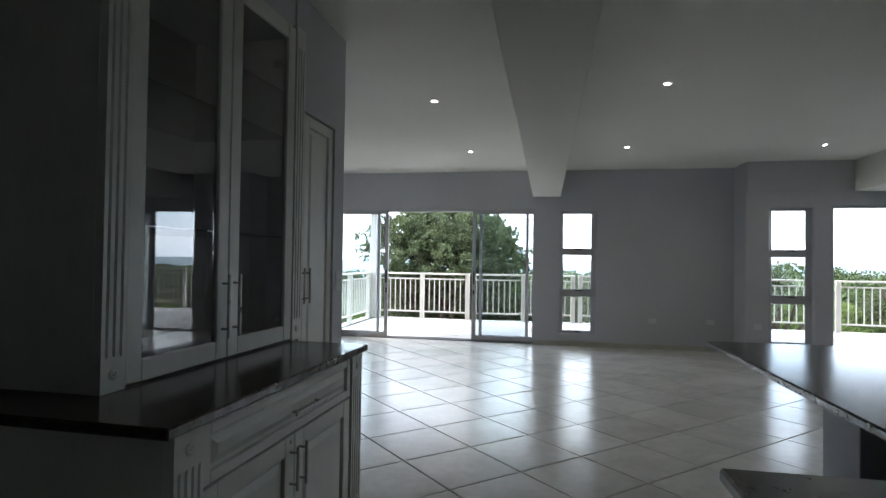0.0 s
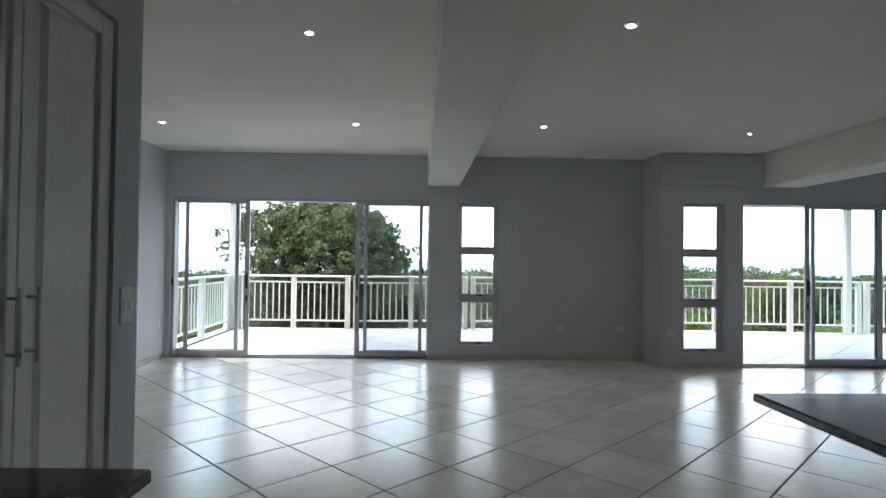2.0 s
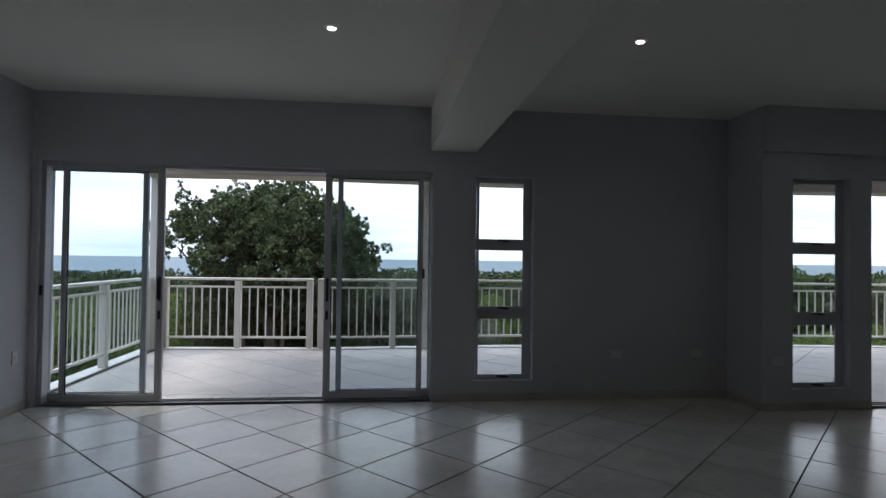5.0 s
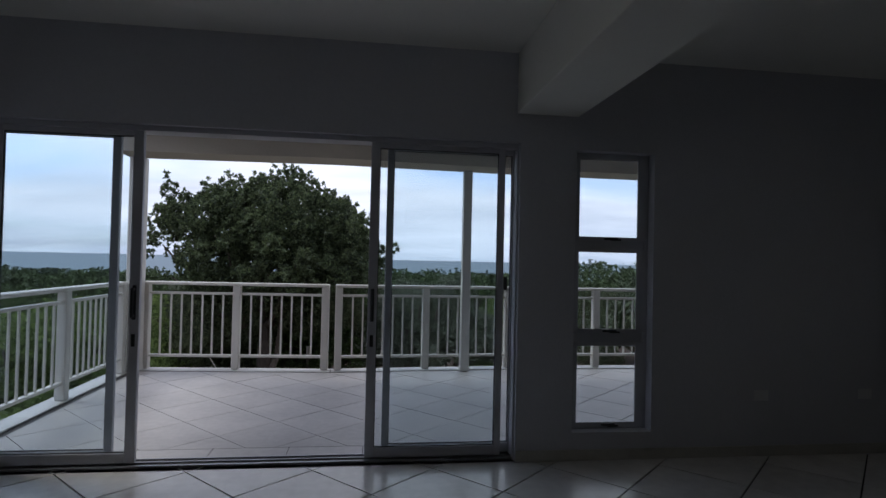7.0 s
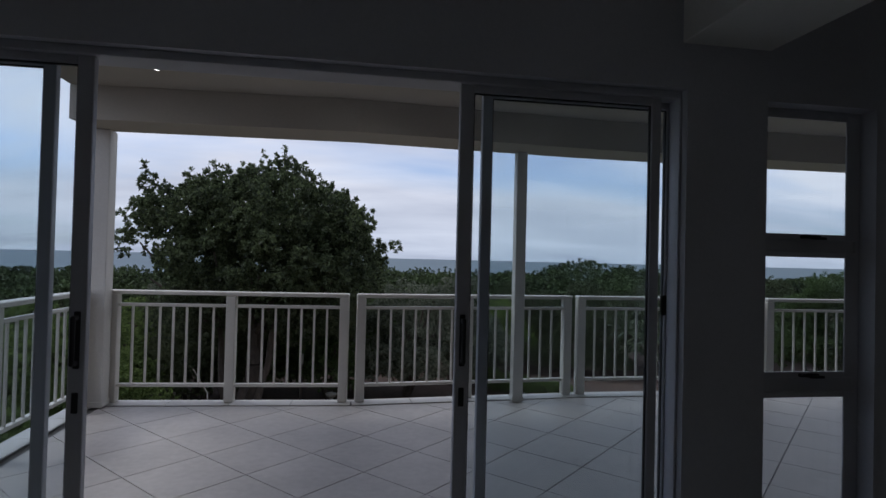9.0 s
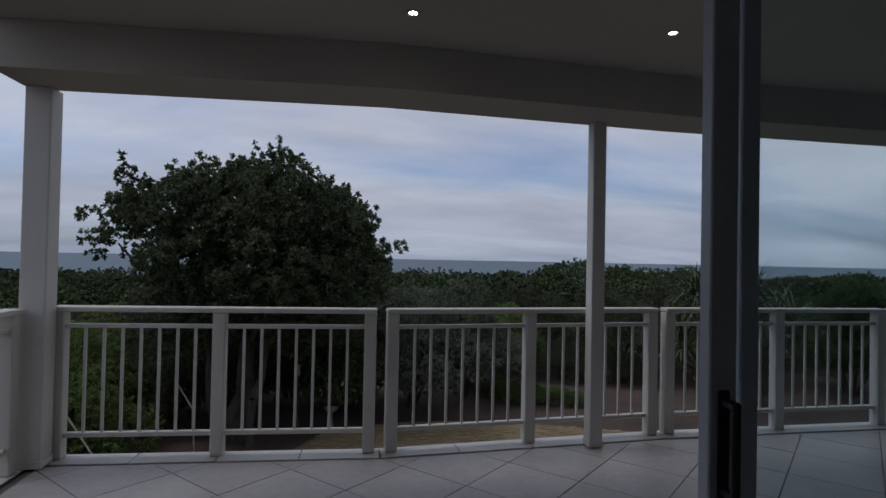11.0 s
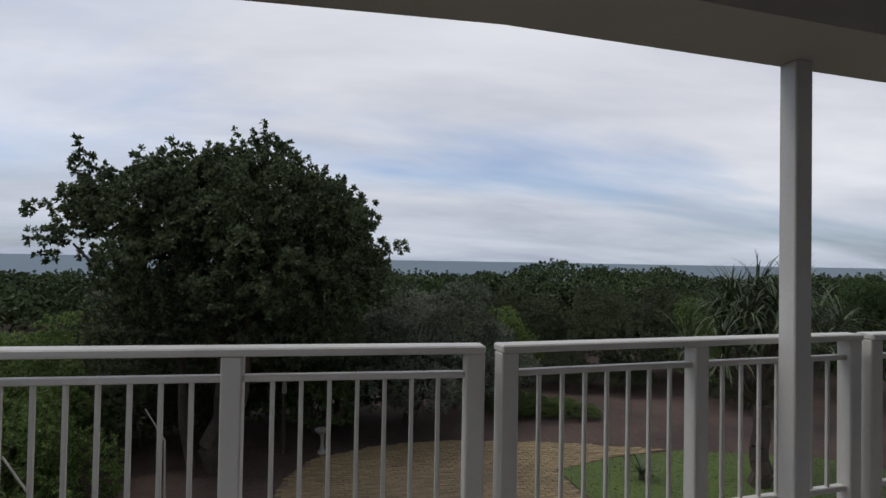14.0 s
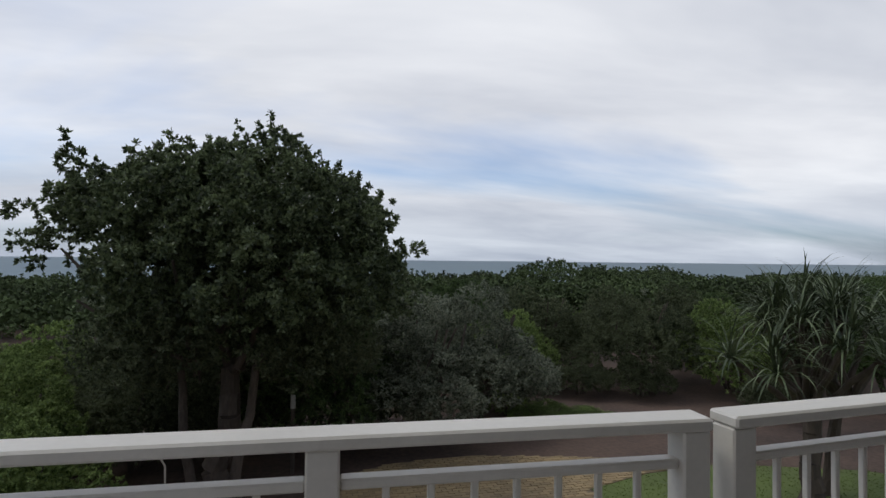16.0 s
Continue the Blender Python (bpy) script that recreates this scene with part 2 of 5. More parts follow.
M_LEAF_BRIGHT = material("fresh_green_leaf", (0.115, 0.175, 0.052), 0.6, var=0.45, scale=0.7, fine=5, second=(0.235, 0.310, 0.100), island=0.4, spec=0.2)
M_LEAF_BROWN = material("dusty_dark_leaf", (0.074, 0.092, 0.048), 0.6, var=0.4, scale=0.8, fine=5, second=(0.130, 0.150, 0.080), island=0.45, spec=0.18)
M_SPIKE = material("strap_leaf_green", (0.050, 0.074, 0.034), 0.45, var=0.35, scale=1.5, fine=8, second=(0.120, 0.150, 0.075), island=0.45, spec=0.3)
M_BARK = material("grey_brown_bark", (0.075, 0.058, 0.045), 0.9, var=0.4, scale=4, fine=25, bump=0.6, stretch=(1, 1, 0.3))
for m in (M_LEAF, M_LEAF_DEEP, M_LEAF_SILVER, M_LEAF_BRIGHT, M_LEAF_BROWN):
    leafy(m)
M_STONE = material("weathered_concrete", (0.32, 0.30, 0.26), 0.9, var=0.25, scale=5, fine=40, bump=0.3)
M_STICK = material("bleached_wood", (0.45, 0.40, 0.33), 0.85, var=0.2, scale=6, fine=30)


# ---- mesh helpers ----
def mesh_object(name, bm, mat, parent=None, label="", smooth=False):
    me = bpy.data.meshes.new(name)
    bm.normal_update()
    bm.to_mesh(me)
    bm.free()
    me.materials.append(mat)
    if smooth:
        for p in me.polygons:
            p.use_smooth = True
    ob = new(name, me)
    if parent is not None:
        ob.parent = parent
    if label:
        ob["label"] = label
    return ob


def part(name, bm, mat, parent, label="", smooth=False):
    return mesh_object(name, bm, mat, parent, label, smooth)


def thing(name, at, label, category, group="", kind=""):
    e = new(name)
    e.location = at
    e.empty_display_size = 0.1
    return tagged(e, label, category, group, kind)


def add_box(bm, lo, hi, bevel=0.0, m=None):
    lo, hi = Vector(lo), Vector(hi)
    mid, size = (lo + hi) / 2, hi - lo
    g = bmesh.ops.create_cube(bm, size=1.0)
    vs = g["verts"]
    bmesh.ops.scale(bm, vec=size, verts=vs)
    bmesh.ops.translate(bm, vec=mid, verts=vs)
    if bevel:
        es = list({e for v in vs for e in v.link_edges})
        r = bmesh.ops.bevel(bm, geom=es, offset=bevel, segments=1, affect="EDGES", profile=0.5)
        vs = list({v for f in r["faces"] for v in f.verts} | {v for v in vs if v.is_valid})
    if m is not None:
        bmesh.ops.transform(bm, matrix=m, verts=vs)
    return vs


def box(lo, hi, bevel=0.0, m=None):
    bm = bmesh.new()
    add_box(bm, lo, hi, bevel, m)
    return bm


def boxes(items, bevel=0.0):
    bm = bmesh.new()
    for lo, hi in items:
        add_box(bm, lo, hi, bevel)
    return bm


def add_tube(bm, a, b, r0, r1=None, seg=10):
    a, b = Vector(a), Vector(b)
    r1 = r0 if r1 is None else r1
    d = b - a
    rot = d.to_track_quat("Z", "Y").to_matrix().to_4x4()
    g = bmesh.ops.create_cone(bm, cap_ends=True, segments=seg, radius1=r0, radius2=r1, depth=d.length)
    bmesh.ops.transform(bm, matrix=Matrix.Translation((a + b) / 2) @ rot, verts=g["verts"])


def tube(a, b, r0, r1=None, seg=10):
    bm = bmesh.new()
    add_tube(bm, a, b, r0, r1, seg)
    return bm


def lathe(profile, seg=20):
    """Turns a profile of (radius, height) round the z axis."""
    bm = bmesh.new()
    rings = []
    for r, z in profile:
        rings.append([bm.verts.new((r * math.cos(2 * math.pi * i / seg), r * math.sin(2 * math.pi * i / seg), z)) for i in range(seg)])
    for a, b in zip(rings, rings[1:]):
        for i in range(seg):
            bm.faces.new((a[i], a[(i + 1) % seg], b[(i + 1) % seg], b[i]))
    bm.faces.new(list(reversed(rings[0])))
    bm.faces.new(rings[-1])
    return bm


def pierced(us, vs, holes, d0, d1, axis):
    """A wall slab with openings. us and vs bound it along its run and height, holes are (u0, v0, u1, v1), d0 to d1 is its thickness across the axis."""
    ub = sorted({*us, *(h[0] for h in holes), *(h[2] for h in holes)})
    vb = sorted({*vs, *(h[1] for h in holes), *(h[3] for h in holes)})

    def solid(i, j):
        if not (0 <= i < len(ub) - 1 and 0 <= j < len(vb) - 1):
            return False
        u, v = (ub[i] + ub[i + 1]) / 2, (vb[j] + vb[j + 1]) / 2
        return not any(h[0] < u < h[2] and h[1] < v < h[3] for h in holes)

    bm = bmesh.new()
    made = {}

    def vert(i, j, d):
        k = (i, j, d)
        if k not in made:
            made[k] = bm.verts.new((ub[i], d, vb[j]) if axis == "y" else (d, ub[i], vb[j]))
        return made[k]

    for i in range(len(ub) - 1):
        for j in range(len(vb) - 1):
            if not solid(i, j):
                continue
            for d in (d0, d1):
                bm.faces.new([vert(i, j, d), vert(i + 1, j, d), vert(i + 1, j + 1, d), vert(i, j + 1, d)])
            for di, dj, a, b in ((-1, 0, (i, j), (i, j + 1)), (1, 0, (i + 1, j), (i + 1, j + 1)), (0, -1, (i, j), (i + 1, j)), (0, 1, (i, j + 1), (i + 1, j + 1))):
                if not solid(i + di, j + dj):
                    bm.faces.new([vert(*a, d0), vert(*b, d0), vert(*b, d1), vert(*a, d1)])
    bmesh.ops.recalc_face_normals(bm, faces=bm.faces)
    return bm


def structure(name, bm, mat, label, category):
    return tagged(mesh_object(name, bm, mat), label, category, kind="structure")


# ---- the room ----
LEFT, RIGHT, BACK = -3.72, 7.20, -3.0
SEA_Y, SEA_T = 9.31, 9.46          # wall with the large sliding door
EAST_Y, EAST_T = 8.80, 8.95        # wall section that stands further in
JOG, CEIL = 2.83, 2.80

structure("wall_sea", pierced((LEFT, JOG + 0.2), (-0.3, CEIL), [(-3.66, 0.0, -0.16, 2.18), (0.24, 0.19, 0.82, 2.15)], SEA_Y, SEA_T, "y"), M_WALL, "grey painted plaster wall with openings onto the deck", "wall")
structure("wall_sea_return", box((JOG, EAST_T, -0.3), (JOG + 0.2, SEA_Y, CEIL)), M_WALL, "short grey painted return wall at the corner", "wall")
structure("wall_sea_east", pierced((JOG, RIGHT), (-0.3, CEIL), [(3.14, 0.19, 3.72, 2.15), (3.94, 0.0, 6.86, 2.18)], EAST_Y, EAST_T, "y"), M_WALL, "grey painted plaster wall with window and sliding door", "wall")
structure("wall_west", box((LEFT - 0.23, BACK - 0.23, -0.3), (LEFT, SEA_T, CEIL)), M_WALL, "plain grey-blue painted plaster side wall", "wall")
structure("wall_dining_back", box((LEFT, 3.40, -0.3), (-1.95, 3.71, CEIL)), M_WALL, "plain grey painted wall behind the pantry", "wall")
structure("wall_kitchen", box((-2.18, BACK, -0.3), (-1.95, 3.71, CEIL)), M_WALL, "plain grey painted kitchen wall behind the dresser", "wall")
structure("wall_east", box((RIGHT, BACK, -0.3), (RIGHT + 0.23, EAST_T, CEIL)), M_WALL, "plain grey painted end wall", "wall")
structure("wall_back", box((LEFT, BACK - 0.23, -0.3), (RIGHT + 0.23, BACK, CEIL)), M_WALL, "plain grey painted rear wall", "wall")
structure("wall_pantry_end", pierced((2.97, 3.71), (0.0, CEIL), [(2.99, 0.08, 3.545, 2.17)], -1.42, -1.30, "x"), M_WALL, "grey painted wall end framing the pantry cupboard", "wall")
structure("wall_pantry_side", box((-1.95, 3.55, 0.0), (-1.42, 3.71, CEIL)), M_WALL, "grey painted wall end beside the living area", "wall")
structure("wall_over_dresser", box((-1.95, 1.62, 2.56), (-1.31, 2.97, CEIL)), M_WALL, "grey painted bulkhead above the dresser", "wall")

bm = bmesh.new()
add_box(bm, (LEFT - 0.23, BACK - 0.23, CEIL), (RIGHT + 0.23, EAST_T, CEIL + 0.2))
add_box(bm, (LEFT - 0.23, EAST_T, CEIL), (JOG + 0.2, SEA_T, CEIL + 0.2))
structure("ceiling", bm, M_CEIL, "smooth white painted ceiling with recessed downlights", "ceiling")
structure("ceiling_beam_1", box((-0.19, BACK, 2.38), (0.25, SEA_Y - 0.002, CEIL - 0.002), 0.004), M_CEIL, "white painted downstand beam across the ceiling", "beam")
structure("ceiling_beam_2", box((4.21, BACK, 2.37), (4.70, EAST_Y - 0.002, CEIL - 0.002), 0.004), M_CEIL, "white painted downstand beam over the kitchen side", "beam")
structure("wall_bulkhead", box((JOG + 0.002, EAST_Y - 0.05, 2.38), (4.207, EAST_Y - 0.002, CEIL - 0.003), 0.004), M_WALL, "shallow grey painted bulkhead over the narrow window", "bulkhead")

bm = bmesh.new()
add_box(bm, (LEFT - 0.23, BACK - 0.23, -0.3), (RIGHT + 0.23, EAST_T, -0.012))
add_box(bm, (LEFT - 0.23, EAST_T, -0.3), (JOG + 0.2, SEA_T, -0.012))
floor = structure("floor", bm, M_GROUT, "glossy beige-grey ceramic tiles laid diagonally with dark grout", "floor")

# tiled skirting along the walls
def skirting(items):
    ob = structure("baseboard", boxes(items, 0.003), M_SKIRT, "low beige tile skirting at the foot of the wall", "skirting")
    return ob


skirting([((LEFT, 3.712, 0.0), (LEFT + 0.012, SEA_Y - 0.013, 0.075))])
skirting([((-0.158, SEA_Y - 0.012, 0.0), (JOG - 0.001, SEA_Y - 0.001, 0.075))])
skirting([((JOG - 0.012, EAST_Y - 0.012, 0.0), (JOG - 0.001, SEA_Y - 0.014, 0.075))])
skirting([((JOG, EAST_Y - 0.012, 0.0), (3.94, EAST_Y - 0.001, 0.075))])


# ---- doors and windows ----
def downlight(x, y, z):
    t = thing("downlight", (x, y, z), "small round recessed ceiling downlight, switched on", "downlight", "recessed ceiling downlights")
    part("trim_ring", lathe([(0.040, -0.0005), (0.040, -0.004), (0.034, -0.008), (0.026, -0.009), (0.024, -0.001)], 24), M_TRACK, t)
    part("lens", lathe([(0.023, -0.001), (0.022, -0.0015), (0.014, -0.0020), (0.004, -0.0022)], 20), M_LAMP, t, "glowing warm white lens")
    return t


lamp = downlight(-0.99, 5.16, CEIL)
for x, y in ((0.985, 4.92), (-3.04, 7.66), (-0.98, 7.57), (1.02, 7.5), (3.33, 7.62)):
    copy_thing(lamp, pose(x, y, CEIL))


def leaf_frame(w, h, left=0.05, right=0.05, rail=0.065, d=0.035):
    """Aluminium door leaf round a pane, its corner at the origin."""
    return boxes([((0, 0, 0), (left, d, h)), ((w - right, 0, 0), (w, d, h)), ((left, 0.001, 0), (w - right, d - 0.001, rail)), ((left, 0.001, h - 0.035), (w - right, d - 0.001, h))], 0.003)


def pull_handle(y, z):
    bm = bmesh.new()
    add_box(bm, (-0.012, y - 0.004, z - 0.11), (0.012, y, z + 0.11), 0.003)
    add_box(bm, (-0.009, y - 0.045, z - 0.095), (0.009, y - 0.030, z + 0.095), 0.005)
    add_box(bm, (-0.008, y - 0.036, z - 0.095), (0.008, y - 0.002, z - 0.078), 0.003)
    add_box(bm, (-0.008, y - 0.036, z + 0.078), (0.008, y - 0.002, z + 0.095), 0.003)
    return bm


def sliding_door(name, x0, x1, y, leaves, label, jamb=0.04):
    """leaves: (left, right, track 0 inner or 1 outer, handle x or None, stile widths)."""
    t = thing(name, ((x0 + x1) / 2, y, 0.0), label, "sliding door", kind="structure")
    cx = (x0 + x1) / 2
    a, b = x0 - cx, x1 - cx
    part("door_frame", boxes([((a, -0.05, 0.0), (a + 0.04, 0.09, 2.18)), ((b - jamb, -0.05, 0.0), (b, 0.09, 2.18)), ((a + 0.04, -0.05, 2.145), (b - jamb, 0.09, 2.18))], 0.003), M_ALU, t, "white aluminium outer frame")
    part("sill_track", boxes([((a + 0.04, -0.05, 0.0), (b - jamb, 0.09, 0.018)), ((a + 0.04, -0.012, 0.018), (b - jamb, -0.008, 0.028)), ((a + 0.04, 0.048, 0.018), (b - jamb, 0.052, 0.028))], 0.001), M_TRACK, t, "grey metal sill with tracks")
    for l0, l1, track, hx, s0, s1 in leaves:
        y0 = -0.028 + track * 0.06
        h = 2.12
        leaf = part("door_leaf", leaf_frame(l1 - l0, h, s0, s1), M_ALU, t, "white aluminium leaf")
        leaf.location = (l0 - cx, y0, 0.028)
        e0, e1 = s0, l1 - l0 - s1
        pane = part("pane", box((e0 - 0.004, 0.014, 0.06), (e1 + 0.004, 0.020, h - 0.031)), M_GLASS, leaf, "clear glass pane")
        pane.visible_shadow = False
        g = 0.005
        gasket = boxes([((e0, 0.010, 0.066), (e0 + g, 0.025, h - 0.036)), ((e1 - g, 0.010, 0.066), (e1, 0.025, h - 0.036)), ((e0 + g, 0.010, 0.066), (e1 - g, 0.025, 0.066 + g)), ((e0 + g, 0.010, h - 0.036 - g), (e1 - g, 0.025, h - 0.036))])
        part("gasket", gasket, M_BLACK, leaf, "black rubber glazing bead")
        if hx is not None:
            bm = pull_handle(0.0, 1.02)
            bmesh.ops.translate(bm, vec=(hx - l0, 0, 0), verts=bm.verts)
            part("handle", bm, M_BLACK, leaf, "black D-shaped pull handle")
            part("lock", box((hx - l0 - 0.012, -0.006, 0.74), (hx - l0 + 0.012, 0.0, 0.82), 0.003), M_BLACK, leaf, "black lock plate")
    return t


door_1 = sliding_door("door_1", -3.66, -0.16, 9.40, [(-3.495, -2.622, 0, -2.652, 0.045, 0.06), (-3.655, -2.785, 1, None, 0.03, 0.048), (-1.178, -0.25, 0, -1.148, 0.06, 0.045), (-1.065, -0.174, 1, None, 0.045, 0.010)], "wide white aluminium sliding glass door, standing open", 0.012)
sliding_door("door_2", 3.94, 6.86, 8.89, [(4.835, 5.87, 0, 4.865, 0.06, 0.045), (4.965, 5.895, 1, None, 0.045, 0.045), (5.90, 6.855, 1, None, 0.045, 0.03)], "white aluminium sliding glass door, partly open")
for x in (-3.612, -0.272):
    catch = part("door_catch", box((-0.012, -0.070, -0.045), (0.012, -0.051, 0.045), 0.004), M_BLACK, door_1, "small black catch on the jamb")
    catch.location = (x + (-0.028 if x < -1 else 0.028) + 1.91, 0.0, 1.03 if x < -1 else 1.21)


def awning_window(name, x0, x1, y, label):
    t = thing(name, ((x0 + x1) / 2, y, 0.19), label, "window", kind="structure")
    w = (x1 - x0) / 2
    h = 1.96
    part("window_frame", boxes([((-w, -0.035, 0), (-w + 0.03, 0.014, h)), ((w - 0.03, -0.035, 0), (w, 0.014, h)), ((-w + 0.03, -0.035, 0), (w - 0.03, 0.014, 0.02)), ((-w + 0.03, -0.035, h - 0.02), (w - 0.03, 0.014, h)), ((-w + 0.03, -0.03, 0.59), (w - 0.03, 0.012, 0.70)), ((-w + 0.03, -0.03, 1.255), (w - 0.03, 0.012, 1.36))], 0.003), M_ALU, t, "white aluminium frame")
    for z0, z1 in ((0.02, 0.615), (0.68, 1.28), (1.335, 1.94)):
        a, b = -w + 0.03, w - 0.03
        s = 0.028
        sash = part("sash", boxes([((a, -0.045, z0), (a + s, -0.036, z1)), ((b - s - 0.030, -0.045, z0), (b, -0.036, z1)), ((a + s, -0.045, z0), (b - s - 0.030, -0.036, z0 + s)), ((a + s, -0.045, z1 - s), (b - s - 0.030, -0.036, z1))], 0.002), M_ALU, t)
        p = part("pane", box((a, 0.0, z0), (b, 0.006, z1)), M_GLASS, sash, "clear glass pane")
        p.visible_shadow = False
        bm = bmesh.new()
        add_box(bm, (-0.05, -0.066, z0 + 0.006), (0.05, -0.045, z0 + 0.022), 0.003)
        add_box(bm, (-0.01, -0.078, z0 + 0.002), (0.07, -0.062, z0 + 0.014), 0.003)
        part("latch", bm, M_BLACK, sash, "black window catch")
    return t


awning_window("window_1", 0.24, 0.82, 9.43, "tall narrow white window of three awning panes")
awning_window("window_2", 3.14, 3.72, 8.92, "tall narrow white window of three awning panes")


# ---- outlets and switches ----
def plate(name, at, turn, label, w=0.115, h=0.075, rockers=1):
    t = thing(name, at, label, "wall plate")
    t.rotation_euler = (0, 0, radians(turn))
    part("cover", box((-w / 2, -0.009, -h / 2), (w / 2, -0.001, h / 2), 0.003), M_PLATE, t)
    for i in range(rockers):
        x = (i - (rockers - 1) / 2) * 0.04
        part("rocker", box((x - 0.012, -0.013, -0.018), (x + 0.012, -0.009, 0.018), 0.002), M_PLATE, t)
    return t


plate("wall_outlet", (LEFT, 9.13, 0.47), -90 + 180, "white plastic wall outlet on the grey side wall", w=0.075, h=0.115, rockers=1)
plate("wall_outlet", (1.66, SEA_Y, 0.435), 0, "white plastic wall outlet low on the grey wall")
plate("wall_outlet", (2.50, SEA_Y, 0.44), 0, "white plastic wall outlet low on the grey wall")
plate("wall_outlet", (2.99, EAST_Y, 0.447), 0, "white plastic wall outlet beside the narrow window")
plate("light_switch", (-1.30, 3.625, 1.20), 90, "white plastic light switch on the wall end", w=0.08, h=0.13, rockers=2)


# ---- kitchen: dresser, pantry cupboard, island ----
def bar_handle(length, upright=True, reach=0.032, r=0.006):
    """Steel bar pull; it stands off along +x from a face at x = 0."""
    bm = bmesh.new()
    h = length / 2
    if upright:
        add_tube(bm, (reach, 0, -h), (reach, 0, h), r)
        for s in (-1, 1):
            add_tube(bm, (0, 0, s * h * 0.72), (reach, 0, s * h * 0.72), r * 0.8)
    else:
        add_tube(bm, (reach, -h, 0), (reach, h, 0), r)
        for s in (-1, 1):
            add_tube(bm, (0, s * h * 0.72, 0), (reach, s * h * 0.72, 0), r * 0.8)
    return bm


def raised_panel(y0, y1, z0, z1, stile=0.06, d=0.022):
    """Door or drawer front facing +x: frame, sunk groove and raised field, back at x = 0."""
    bm = bmesh.new()
    add_box(bm, (0, y0, z0), (d, y0 + stile, z1), 0.003)
    add_box(bm, (0, y1 - stile, z0), (d, y1, z1), 0.003)
    add_box(bm, (0, y0 + stile, z0), (d - 0.0005, y1 - stile, z0 + stile), 0.003)
    add_box(bm, (0, y0 + stile, z1 - stile), (d - 0.0005, y1 - stile, z1), 0.003)
    add_box(bm, (0.001, y0 + stile - 0.002, z0 + stile - 0.002), (0.006, y1 - stile + 0.002, z1 - stile + 0.002))
    g = 0.012
    vs = add_box(bm, (0.005, y0 + stile + g, z0 + stile + g), (0.019, y1 - stile - g, z1 - stile - g))
    cy, cz = (y0 + y1) / 2, (z0 + z1) / 2
    hw, hh = (y1 - y0) / 2 - stile - g, (z1 - z0) / 2 - stile - g
    for v in vs:
        if v.co.x > 0.012:
            v.co.y = cy + (v.co.y - cy) * max(0.1, (hw - 0.025) / hw)
            v.co.z = cz + (v.co.z - cz) * max(0.1, (hh - 0.025) / hh)
    return bm


def fluted_pilaster(y0, y1, z0, z1, d=0.03, flutes=3):
    """One turned-over board: plain blocks at both ends, hollow flutes between them."""
    n = 2 * flutes + 1
    w = (y1 - y0) / n
    ys, sunk = [y0], [False]
    for i in range(n):
        a, b = y0 + i * w, y0 + (i + 1) * w
        if i % 2:
            ys += [a + w * 0.08, a + w * 0.3, b - w * 0.3, b - w * 0.08]
            sunk += [False, True, True, False]
    ys.append(y1), sunk.append(False)
    bm = bmesh.new()
    rows = []
    for z, deep in ((z0, 0), (z0 + 0.105, 0), (z0 + 0.12, 1), (z1 - 0.12, 1), (z1 - 0.105, 0), (z1, 0)):
        rows.append([bm.verts.new((0, y0, z))] + [bm.verts.new((d - (0.011 if s and deep else 0.0), y, z)) for y, s in zip(ys, sunk)] + [bm.verts.new((0, y1, z))])
    k = len(rows[0])
    for a, b in zip(rows, rows[1:]):
        for i in range(k):
            bm.faces.new((a[i], a[(i + 1) % k], b[(i + 1) % k], b[i]))
    bm.faces.new(list(reversed(rows[0])))
    bm.faces.new(rows[-1])
    bmesh.ops.recalc_face_normals(bm, faces=bm.faces)
    return bm


def rosette(y, z, x, r=0.018):
    bm = lathe([(r, 0), (r, 0.003), (r * 0.6, 0.006), (r * 0.3, 0.004), (r * 0.15, 0.007)], 16)
    bmesh.ops.transform(bm, matrix=pose(x, y, z, 0, 90, 0), verts=bm.verts)
    return bm


